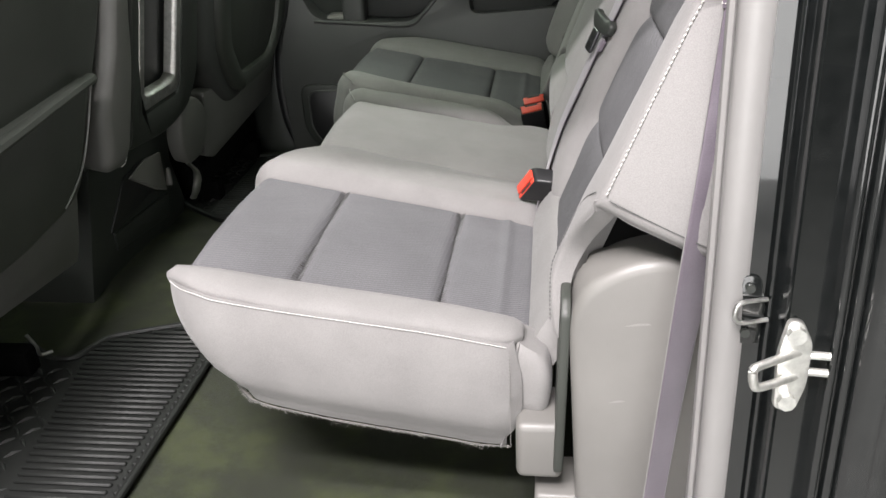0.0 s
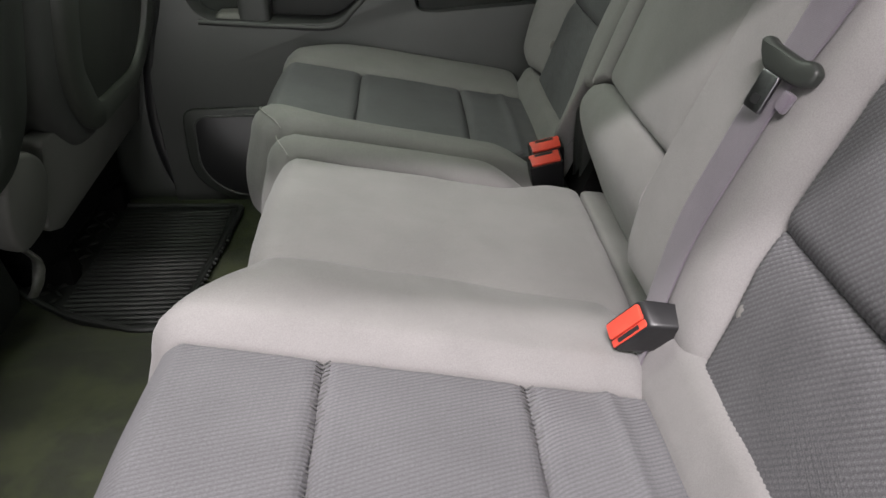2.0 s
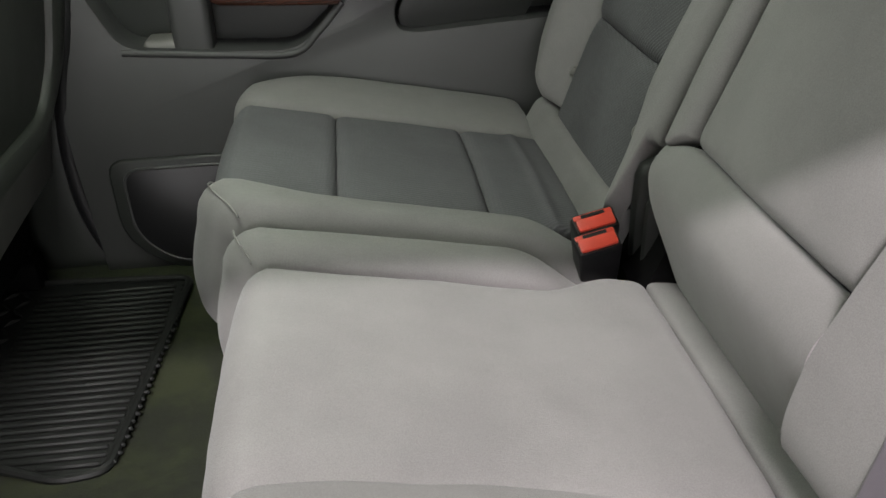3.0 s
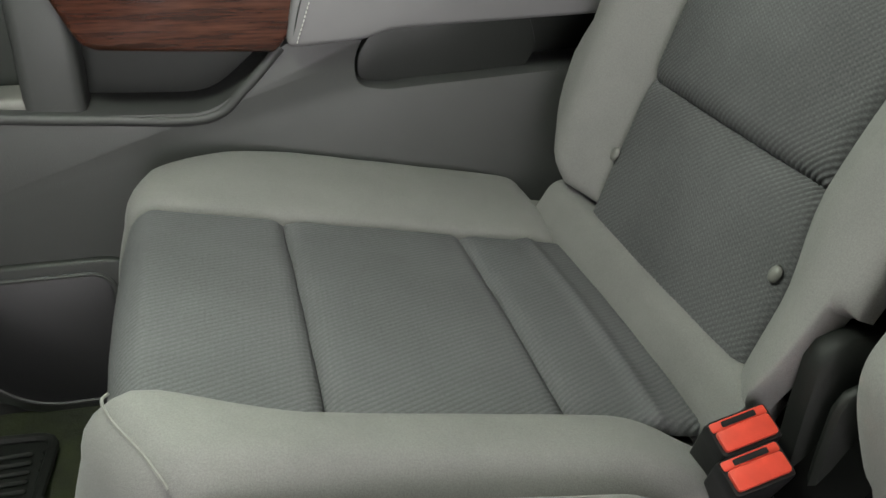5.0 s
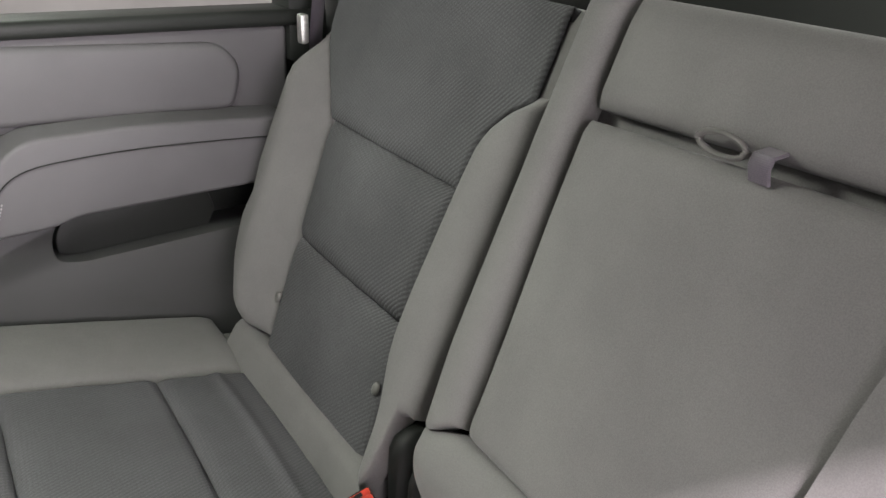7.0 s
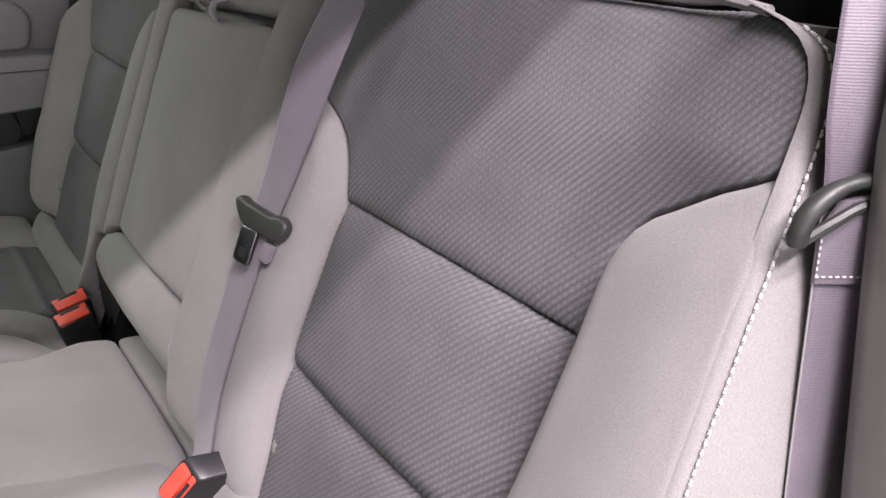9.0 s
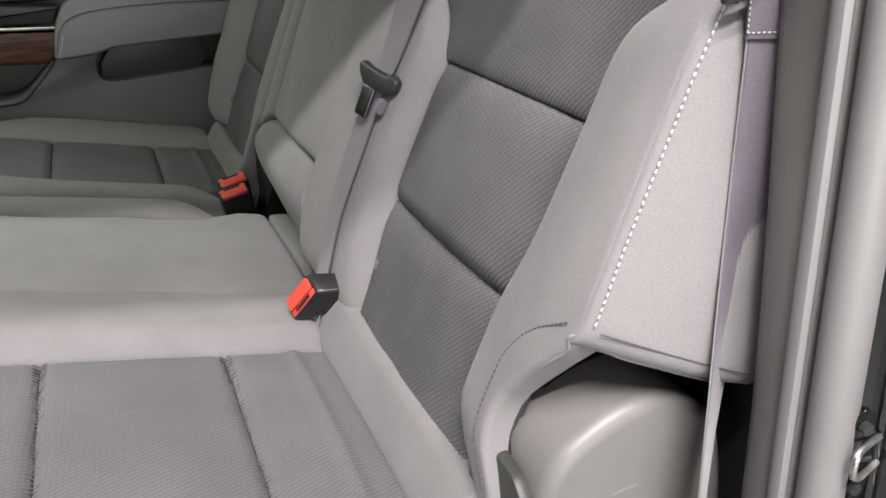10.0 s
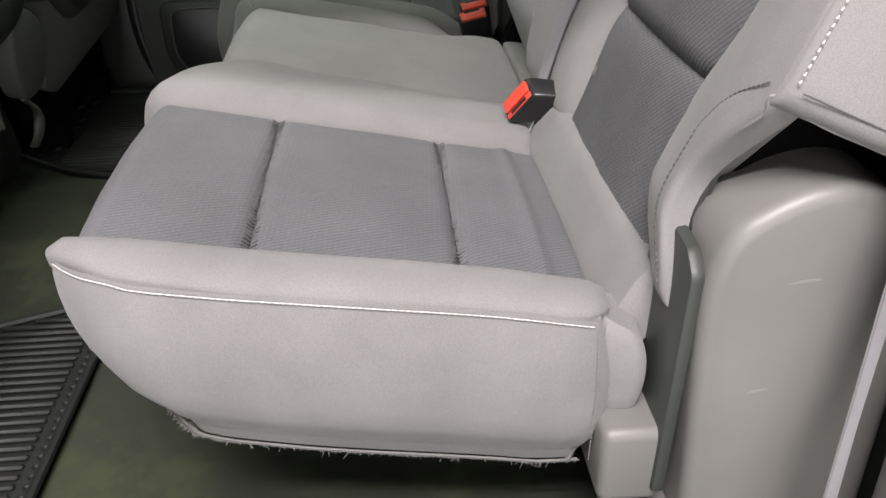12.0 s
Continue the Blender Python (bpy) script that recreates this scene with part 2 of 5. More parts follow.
def rounded(points, radius, seg=5):
    """Rounds the corners of a polygon of (u, v); radius may be one number or one for each corner."""
    out, n = [], len(points)
    for i in range(n):
        p, a, b = (Vector(points[k % n]) for k in (i, i - 1, i + 1))
        r = radius[i] if isinstance(radius, (list, tuple)) else radius
        da, db = (a - p), (b - p)
        r = min(r, da.length * 0.48, db.length * 0.48)
        if r < 1e-5:
            out.append(tuple(p))
            continue
        s, e = p + da.normalized() * r, p + db.normalized() * r
        for k in range(seg + 1):
            q = k / seg
            out.append(tuple(s * (1 - q) ** 2 + p * 2 * q * (1 - q) + e * q * q))
    return out


def spline(points, n=8):
    """Catmull-Rom through the points."""
    ps = [Vector(p) for p in points]
    ps = [ps[0] * 2 - ps[1]] + ps + [ps[-1] * 2 - ps[-2]]
    out = []
    for i in range(1, len(ps) - 2):
        a, b, c, d = ps[i - 1:i + 3]
        for k in range(n):
            t = k / n
            out.append(0.5 * (2 * b + (c - a) * t + (2 * a - 5 * b + 4 * c - d) * t * t + (3 * b - a - 3 * c + d) * t ** 3))
    return out + [ps[-2]]


def tube(points, radius, n=8, bm=None, caps=True, flat=1.0):
    rows, ps = [], [Vector(p) for p in points]
    up = Vector((0.13, 0.21, 0.97))
    for i, p in enumerate(ps):
        d = (ps[min(i + 1, len(ps) - 1)] - ps[max(i - 1, 0)]).normalized()
        s = d.cross(up)
        s = s.normalized() if s.length > 1e-4 else Vector((1, 0, 0))
        w = s.cross(d)
        r = radius[i] if isinstance(radius, (list, tuple)) else radius
        rows.append([p + s * math.cos(2 * math.pi * k / n) * r + w * math.sin(2 * math.pi * k / n) * r * flat for k in range(n)])
    return loft(rows, True, caps, bm)


def ribbon(rows, thick, bm=None, cords=0):
    """A strap through rows of (left edge, right edge), woven in so many lengthwise cords."""
    rings = []
    for i, (a, b) in enumerate(rows):
        a, b = Vector(a), Vector(b)
        p, q = rows[max(i - 1, 0)], rows[min(i + 1, len(rows) - 1)]
        along = (Vector(q[0]) + Vector(q[1]) - Vector(p[0]) - Vector(p[1])).normalized()
        nrm = (b - a).cross(along).normalized() * thick / 2
        if cords:
            fs = [0.03 + 0.94 * k / (2 * cords) for k in range(2 * cords + 1)]
            lift = [1.0 if k % 2 else 1 - 0.0008 / thick for k in range(2 * cords + 1)]
            face = [lerp(a, b, f) + nrm * l for f, l in zip(fs, lift)]
            under = [lerp(a, b, f) - nrm * l for f, l in zip(fs, lift)]
            rings.append([a] + face + [b] + under[::-1])
            continue
        m = lerp(a, b, 0.08), lerp(a, b, 0.92)
        rings.append([a, m[0] + nrm, (a + b) / 2 + nrm, m[1] + nrm, b, m[1] - nrm, (a + b) / 2 - nrm, m[0] - nrm])
    return loft(rings, True, True, bm)


def stitches(points, length, gap, radius, lift=None):
    """A row of short threads along a line."""
    bm = bmesh.new()
    ps = [Vector(p) for p in points]
    run = [0.0]
    for a, b in zip(ps, ps[1:]):
        run.append(run[-1] + (b - a).length)

    def at(d):
        d = min(max(d, 0), run[-1])
        for i in range(len(ps) - 1):
            if d <= run[i + 1]:
                return ps[i].lerp(ps[i + 1], (d - run[i]) / max(run[i + 1] - run[i], 1e-9))
        return ps[-1]

    d = 0.0
    while d + length < run[-1]:
        a, b = at(d), at(d + length)
        m = (a + b) / 2 + Vector(lift or (0, 0, 0))
        tube([a, m, b], [radius * 0.6, radius, radius * 0.6], 5, bm)
        d += length + gap
    return bm


def ease(t):
    return 0.5 - 0.5 * math.cos(math.pi * t)


def as_fn(v):
    return v if callable(v) else (lambda k: v)


def fillet(d, r):
    if r <= 0:
        return 1.0
    q = min(d / r, 1.0)
    return math.sqrt(max(0.0, 1 - (1 - q) ** 2))


def panel(base, yl, yr, s0, s1, high=0.0, puff=0.005, radii=(0.012, 0.012, 0.012, 0.012), drop=0.01, n=(16, 16), skirt=0.015, wrinkle=0.0007, cloth_only=False):
    """One sewn seat panel: a padded sheet between two side lines and two ends, its edges tucked into the seams.
    base(y, s, h) is the seat's form; radii: of the left, right, start and end edges."""
    yl, yr, s0, s1, flat_high = as_fn(yl), as_fn(yr), as_fn(s0), as_fn(s1), high
    rise = high if callable(high) else (lambda y, s: flat_high)
    nu, nv = n
    bm = bmesh.new()
    grid = []
    for j in range(nv + 1):
        row = []
        for i in range(nu + 1):
            a, b = ease(i / nu), ease(j / nv)
            s = lerp(s0(a), s1(a), b)
            y = lerp(yl(s), yr(s), a)
            w, ln = abs(yr(s) - yl(s)), abs(s1(a) - s0(a))
            e = fillet(a * w, radii[0]) * fillet((1 - a) * w, radii[1]) * fillet(b * ln, radii[2]) * fillet((1 - b) * ln, radii[3])
            h = rise(y, s) + puff * 4 * a * (1 - a) * (0.4 + 2.4 * b * (1 - b)) - drop * (1 - e)
            h += wrinkle * noise.noise(Vector((y * 24, s * 24, 3.7)))
            row.append((y, s, h))
        grid.append(row)
    if cloth_only:
        bm.free()
        return [[(*base(*q), q[0], q[1]) for q in row] for row in grid]
    vs = [[bm.verts.new(base(*q)) for q in row] for row in grid]
    for j in range(nv):
        for i in range(nu):
            bm.faces.new((vs[j][i], vs[j][i + 1], vs[j + 1][i + 1], vs[j + 1][i]))
    ring = [(0, i) for i in range(nu)] + [(j, nu) for j in range(nv)] + [(nv, i) for i in range(nu, 0, -1)] + [(j, 0) for j in range(nv, 0, -1)]
    low = [bm.verts.new(base(grid[j][i][0], grid[j][i][1], grid[j][i][2] - skirt)) for j, i in ring]
    for k in range(len(ring)):
        (j, i), (jj, ii) = ring[k], ring[(k + 1) % len(ring)]
        bm.faces.new((vs[j][i], low[k], low[(k + 1) % len(ring)], vs[jj][ii]))
    bm.faces.new(low)
    return bm


def rib_panel(base, yl, yr, s0, s1, turn, step=0.0011, pitch=0.0043, deep=0.0009, pucker=2.4, **more):
    """A seat panel whose cloth is knitted in fine slanting ribs, each broken into short dashes."""
    shape = panel(base, yl, yr, s0, s1, skirt=0.0, cloth_only=True, **more)
    grid = np.array(shape)
    yf, sf = as_fn(yl), as_fn(s0)
    wide, tall = abs(as_fn(yr)(as_fn(s1)(0.5)) - yf(as_fn(s1)(0.5))), abs(as_fn(s1)(0.5) - sf(0.5))
    wide = max(wide, abs(as_fn(yr)(sf(0.5)) - yf(sf(0.5))))

    def finer(a, m):
        q = np.linspace(0, a.shape[0] - 1, m)
        k = np.clip(q.astype(int), 0, a.shape[0] - 2)
        f = (q - k)[:, None, None]
        at = lambda d: a[np.clip(k + d, 0, a.shape[0] - 1)]
        p, b, c, d = at(-1), at(0), at(1), at(2)
        return 0.5 * (2 * b + (c - p) * f + (2 * p - 5 * b + 4 * c - d) * f ** 2 + (3 * b - p - 3 * c + d) * f ** 3)

    # rows and columns are spread evenly again, so that no rib is drawn coarser than another
    rows, cols = int(tall / step) + 2, int(wide / step) + 2
    g = finer(np.swapaxes(finer(grid, rows), 0, 1), cols).swapaxes(0, 1)
    pos, ys, ss = g[..., :3], g[..., 3], g[..., 4]
    nrm = np.cross(np.gradient(pos, axis=1), np.gradient(pos, axis=0))
    nrm /= np.maximum(np.linalg.norm(nrm, axis=2, keepdims=True), 1e-9)
    mid = np.array(base(0.5 * (ys[0, 0] + ys[0, -1]), float(ss[rows // 2, 0]), 0.01)) - np.array(base(0.5 * (ys[0, 0] + ys[0, -1]), float(ss[rows // 2, 0]), 0.0))
    if np.dot(nrm[rows // 2, cols // 2], mid) < 0:
        nrm = -nrm
    c, d = math.cos(radians(turn)), math.sin(radians(turn))
    across, along = (ys * c - ss * d) / pitch, (ys * d + ss * c) / 0.0052
    rib = (0.5 + 0.5 * np.cos(2 * math.pi * across)) ** 0.8
    dash = 0.5 + 0.5 * np.cos(2 * math.pi * (along + 0.5 * np.floor(across + 0.5)))
    side = np.minimum(np.arange(cols), np.arange(cols)[::-1])[None, :] * wide / cols
    edge = np.minimum(np.arange(rows), np.arange(rows)[::-1])[:, None] * tall / rows
    deep = deep * (1 + pucker * np.exp(-(edge / 0.018) ** 2)) * np.clip(side / 0.012, 0.05, 1)  # puckered beside the seams
    pos = pos + nrm * (deep * (rib * (0.72 + 0.28 * dash) - 0.5))[..., None]
    idx = np.arange(rows * cols).reshape(rows, cols)
    faces = np.stack([idx[:-1, :-1], idx[:-1, 1:], idx[1:, 1:], idx[1:, :-1]], -1).reshape(-1, 4)
    # tucked border
    ring = np.concatenate([idx[0, :-1], idx[:-1, -1], idx[-1, :0:-1], idx[:0:-1, 0]])
    low = pos.reshape(-1, 3)[ring] - nrm.reshape(-1, 3)[ring] * 0.014
    lo = np.arange(len(ring)) + rows * cols
    border = np.stack([ring, lo, np.roll(lo, -1), np.roll(ring, -1)], -1)
    me = bpy.data.meshes.new("insert_panel")
    me.from_pydata(np.concatenate([pos.reshape(-1, 3), low]).tolist(), [], np.concatenate([faces, border]).tolist())
    if me.polygons[(rows // 2) * (cols - 1) + cols // 2].normal.dot(Vector(mid)) < 0:
        me.flip_normals()
    me.polygons.foreach_set("use_smooth", [True] * len(me.polygons))
    # shade put into the colour: pale on the ribs, dark in the grooves between
    groove_shade = np.concatenate([(rib * (0.6 + 0.4 * dash)).reshape(-1), np.zeros(len(ring))])
    me.attributes.new("rib_tone", "FLOAT", "POINT").data.foreach_set("value", groove_shade.astype(np.float32))
    me.update()
    return me


# ---- the forms of the rear bench ----
CUSHION_R = 0.032


def cushion_top(x):
    return 0.447 - 0.2 * x


def cushion_form(front):
    """The rear cushion: s runs up the front face (s < 0), round the edge and back over the top."""
    quarter = CUSHION_R * 1.38

    def base(y, s, h):
        cx, cz = front + CUSHION_R, cushion_top(front + CUSHION_R) - CUSHION_R * 0.944
        if s < 0:
            return Vector((front - h - 0.016 * math.sin(min(-s / 0.12, 1.0) * 2.4), y, cz + s))
        if s < quarter:
            a = math.pi - s / CUSHION_R
            return Vector((cx + (CUSHION_R + h) * math.cos(a), y, cz + (CUSHION_R + h) * math.sin(a)))
        x = cx - CUSHION_R * 0.19 + (s - quarter)
        return Vector((x + 0.2 * h, y, cushion_top(x) + h))

    def s_of(x):
        return x - (front + CUSHION_R * 0.81) + quarter

    return base, s_of


def back_x(z):
    return 0.554 + 0.42 * (z - 0.449)


def back_form(y, z, h):
    return Vector((back_x(z) - 0.922 * h, y, z + 0.387 * h))

# ---- cab structure ----
def build_cab():
    setting("ground", box(-6, 6, -6, 7, GROUND - 0.1, GROUND, 0), CONCRETE, "grey concrete garage floor under the truck", "floor")
    bm = box(-6, 6, -6.1, -6, GROUND, 3.2, 0)
    setting("wall_south", bm, PLASTER, "pale plastered garage wall beside the truck", "wall")
    setting("wall_north", box(-6, 6, 7, 7.1, GROUND, 3.2, 0), PLASTER, "pale plastered garage wall beyond the truck", "wall")
    setting("wall_west", box(-6.1, -6, -6, 7, GROUND, 3.2, 0), PLASTER, "pale plastered garage wall ahead of the truck", "wall")
    setting("wall_east", box(6, 6.1, -6, 7, GROUND, 3.2, 0), PLASTER, "pale plastered garage wall behind the truck", "wall")
    setting("ceiling", box(-6, 6, -6, 7, 3.2, 3.3, 0), PLASTER, "pale garage ceiling over the truck", "ceiling")

    # floor pan with a slightly uneven carpet
    rows = []
    for i in range(49):
        x = -1.4 + 2.2 * i / 48
        row = []
        for j in range(41):
            y = -0.06 + 1.62 * j / 40
            z = FLOOR + 0.004 * noise.noise(Vector((x * 7, y * 7, 1))) + 0.035 * math.exp(-((y - 0.70) / 0.20) ** 4)
            row.append((x, y, z))
        rows.append(row)
    bm = loft(rows)
    g = bmesh.ops.extrude_face_region(bm, geom=bm.faces[:])
    for v in g["geom"]:
        if isinstance(v, bmesh.types.BMVert):
            v.co.z = FLOOR - 0.05
    setting("floor", bm, CARPET, "worn olive grey carpet on the cab floor", "floor")

    # sill under the open door
    setting("sill", loft([[(x, -0.06, FLOOR + 0.006), (x, -0.075, FLOOR + 0.02), (x, -0.10, FLOOR + 0.02), (x, -0.17, FLOOR + 0.0), (x, -0.2, FLOOR - 0.03), (x, -0.2, FLOOR - 0.2), (x, -0.06, FLOOR - 0.2)]
                          for x in (-1.4, 0.0, 0.60, 0.66)], True, True), PAINT, "black painted door sill of the truck", "sill")
    # roof with headliner
    setting("roof", box(-0.9, 0.95, ROOF_Y, 1.50, 1.22, 1.26, 0.01), PAINT, "black painted cab roof", "roof")
    setting("ceiling_lining", box(-0.9, 0.93, ROOF_Y + 0.03, 1.47, 1.19, 1.216, 0.006), HEADLINER, "grey cloth headliner under the cab roof", "headliner")
    # rear wall with window opening
    bm = box(0.90, 0.93, -0.12, 1.54, FLOOR - 0.05, 0.92, 0.004)
    for a, b in ((-0.12, 0.06), (1.36, 1.54)):
        box(0.90, 0.93, a, b, 0.924, 1.19, 0.004, bm=bm)
    setting("rear_wall", bm, PLASTIC_DARK, "dark trimmed rear wall of the cab", "wall")
    # unseen front door and pillar on the near side, added to block outside light
    setting("front_door_blocker", box(-1.40, -0.37, -0.17, -0.09, FLOOR - 0.2, 0.76, 0.02), PLASTIC_DARK, "unseen near front door block that keeps outside light out", "car door")
    setting("pillar_blocker", box(-0.36, -0.25, -0.15, -0.07, FLOOR - 0.2, 1.22, 0.02), PLASTIC_DARK, "unseen pillar block between the near doors that keeps light out", "pillar")
    # dashboard bulkhead far ahead
    setting("bulkhead", box(-1.45, -1.40, -0.1, 1.54, FLOOR - 0.05, 0.75, 0.01), PLASTIC_DARK, "dark dashboard bulkhead ahead of the front seats", "dashboard")


ROOF_Y = -0.10
build_cab()


def shift_rows(points, keys):
    return [[(px, py, z) for px, py in points(z)] for z in keys]


Z_KEYS = [FLOOR - 0.03 + (1.22 - FLOOR + 0.03) * i / 28 for i in range(29)]
TRIM_X = curve_of([(0.05, 0.655), (0.2, 0.661), (0.5, 0.664), (0.8, 0.668), (0.9, 0.690), (1.0, 0.725), (1.25, 0.79)])
TRIM_Y = curve_of([(0.05, -0.100), (0.2, -0.095), (0.5, -0.086), (0.8, -0.058), (1.0, -0.04), (1.25, 0.0)])
GROOVE_X = curve_of([(0.05, 0.655), (0.2, 0.660), (0.5, 0.659), (0.8, 0.656), (0.9, 0.678), (1.0, 0.715), (1.25, 0.78)])
GROOVE_Y = curve_of([(0.05, -0.145), (0.2, -0.137), (0.5, -0.129), (0.8, -0.122), (1.0, -0.105), (1.25, -0.06)])


def build_pillar():
    def trim(z):
        tx, ty, gx, gy = TRIM_X(z), TRIM_Y(z), GROOVE_X(z), GROOVE_Y(z)
        return [(gx + 0.03, gy), (gx + 0.003, gy), (gx - 0.002, gy + 0.004), (lerp(gx, tx, 0.5) - 0.004, lerp(gy, ty, 0.5)), (tx - 0.003, ty - 0.008), (tx, ty - 0.001),
                (tx + 0.010, ty + 0.004), (tx + 0.10, ty + 0.012), (tx + 0.26, ty + 0.03), (tx + 0.26, ty - 0.03)]

    setting("pillar_trim", loft(shift_rows(trim, Z_KEYS), True, True), PLASTIC_GREY, "grey plastic pillar trim beside the door opening", "trim")

    def lip(z):
        gx, gy = GROOVE_X(z) - 0.002, GROOVE_Y(z) + 0.006
        return [(gx + 0.005 * math.cos(a), gy + 0.006 * math.sin(a)) for a in (k * math.pi / 4 for k in range(8))]

    def seal(z):
        gx, gy = GROOVE_X(z) + 0.010, GROOVE_Y(z) - 0.013
        return [(gx + 0.013 * math.cos(a) * (1.0 if math.cos(a) < 0 else 1.4), gy + 0.0125 * math.sin(a)) for a in (k * math.pi / 6 for k in range(12))]

    s = thing("door_seal", GROOVE_X(0.3), GROOVE_Y(0.3), 0.06, "grey rubber weather seal round the door opening", "seal")
    part("lip", loft(shift_rows(lip, Z_KEYS), True, True), SEAL_RUBBER, s)
    part("bulb", loft(shift_rows(seal, Z_KEYS), True, True), SEAL_RUBBER, s, "shiny hollow rubber bulb")

    def jamb(z):
        gx, gy = GROOVE_X(z), GROOVE_Y(z)

        def bead(x, half, base, out):
            return [(gx + x - half * math.cos(a), gy - base - out * math.sin(a)) for a in (math.pi * k / 6 for k in range(7))]

        return ([(gx + 0.010, gy - 0.003), (gx + 0.012, gy - 0.018), (gx + 0.015, gy - 0.021), (gx + 0.036, gy - 0.022), (gx + 0.0375, gy - 0.018)] + bead(0.0415, 0.003, 0.019, 0.005)
                + [(gx + 0.047, gy - 0.022), (gx + 0.049, gy - 0.038), (gx + 0.052, gy - 0.042), (gx + 0.0855, gy - 0.031)] + bead(0.0905, 0.0042, 0.038, 0.006)
                + [(gx + 0.0957, gy - 0.036), (gx + 0.0972, gy - 0.036)] + bead(0.1025, 0.0046, 0.039, 0.006)
                + [(gx + 0.109, gy - 0.044), (gx + 0.118, gy - 0.052)] + bead(0.140, 0.010, 0.054, 0.004) + [(gx + 0.160, gy - 0.060), (gx + 0.168, gy - 0.072), (gx + 0.23, gy - 0.052), (gx + 0.4, gy - 0.02), (gx + 0.4, gy + 0.02)])

    setting("door_jamb", loft(shift_rows(jamb, Z_KEYS), True, True), PAINT, "glossy black painted door jamb of the truck", "jamb")


build_pillar()

# ---- rear bench: near section ----
bench = thing("rear_bench_seat", 0.3, 0.42, FLOOR, "grey cloth rear bench seat with ribbed inserts and folded armrest", "car seat", "rear seats")
CF, cs = cushion_form(0.07)
MF, ms = cushion_form(0.122)


def slanted(form, y0, y1, dx0, dx1):
    """The same form with its front edge running aslant in plan."""
    def base(y, s, h):
        return form(y, s, h) + Vector((lerp(dx0, dx1, smooth((y - y0) / (y1 - y0))) * (1 - smooth((s - 0.05) / 0.18)), 0, 0))
    return base


def insert_panels(parent, yl, yr, step=0.0011):
    """Three ribbed insert panels of a cushion, with the seams between them."""
    def crease(y, s):
        return -0.003 + 0.0035 * math.exp(-((s - cs(0.460)) / 0.008) ** 2)

    lines = [-0.03, cs(0.212), cs(0.388), cs(0.506)]
    for k in range(3):
        r0 = 0.03 if k == 0 else 0.016
        mesh_part("insert_panel", rib_panel(CF, yl, yr, lines[k], lines[k + 1], 28, step, deep=0.0008, high=crease if k == 2 else -0.003, puff=0.007, radii=(0.010, 0.010, r0, 0.016), drop=0.011, n=(36, 40)), INSERT_LIT, parent, "dark ribbed cloth insert, its grooves shaded in the colour")


def zigzag(parent, base, yl, yr, s, h, step=0.006):
    """The puckered dark stitching along an insert seam."""
    bm = bmesh.new()
    k = 0
    y = yl + 0.006
    while y < yr - 0.006:
        a, b = base(y, s - 0.0062, h + 0.0052), base(y + 0.0025, s + 0.0062, h + 0.0052)
        m = base(y + 0.0012, s, h + 0.0012)
        tube([a, (a + m) / 2, m, (m + b) / 2, b], 0.0008, 4, bm)
        y += step
        k += 1
    part("seam_stitching", bm, DARK_THREAD, parent, "dark zigzag seam thread")


insert_panels(bench, 0.084, 0.392)
zigzag(bench, CF, 0.084, 0.392, cs(0.212), -0.0085)
zigzag(bench, CF, 0.084, 0.392, cs(0.388), -0.0085)
SIDE_TOP = curve_of([(0.07, 0.422), (0.078, 0.433), (0.09, 0.4385), (0.12, 0.4395), (0.15, 0.435), (0.2, 0.426), (0.3, 0.411), (0.4, 0.396), (0.481, 0.380), (0.50, 0.377)])


def outer_lift(y, s):
    x = s - cs(0.0)
    return (SIDE_TOP(x) - cushion_top(max(x, 0.115)) + 0.008) * smooth((0.088 - y) / 0.05) * smooth((x - 0.045) / 0.035)


OUT_L = curve_of([(-0.1, 0.078), (0.0, 0.074), (0.02, 0.058), (cs(0.09), 0.036), (cs(0.115), 0.016), (cs(0.13), 0.008), (cs(0.17), 0.004), (cs(0.24), 0.0), (cs(0.455), 0.001), (cs(0.475), 0.008), (cs(0.487), 0.022)])
part("outer_bolster", panel(CF, OUT_L, 0.083, 0.012, cs(0.487), outer_lift, 0.003, (0.024, 0.010, 0.02, 0.026), 0.010, (20, 34), skirt=0.006), CLOTH, bench)
IN_R = curve_of([(-0.1, 0.505), (0.0, 0.512), (cs(0.11), 0.534), (cs(0.27), 0.552), (cs(0.5), 0.562)])
part("inner_bolster", panel(slanted(CF, 0.405, 0.530, 0.0, 0.056), 0.393, IN_R, -0.12, cs(0.50), lambda y, s: 0.014 * smooth((y - 0.393) / 0.03) * (1 - 0.72 * smooth((y - IN_R(s) + 0.075) / 0.07)) - 0.004 * smooth((s - cs(0.30)) / 0.12) * smooth((y - 0.48) / 0.06), 0.003, (0.012, 0.016, 0.01, 0.02), 0.010, (28, 84)), CLOTH, bench)
part("middle_seat", panel(MF, 0.520, lambda s: 0.822 + 0.038 * smooth((s - ms(0.40)) / 0.09), -0.12, ms(0.525), lambda y, s: 0.004 - 0.006 * smooth((0.57 - y) / 0.06), 0.006, (0.03, 0.02, 0.01, 0.02), 0.012, (30, 84), wrinkle=0.0014), CLOTH, bench, "plain grey cloth middle seat, faintly stained")
BAND_F = slanted(MF, 0.823, 0.890, 0.0, -0.016)
FAR_F = slanted(CF, 0.897, 0.99, 0.036, 0.0)
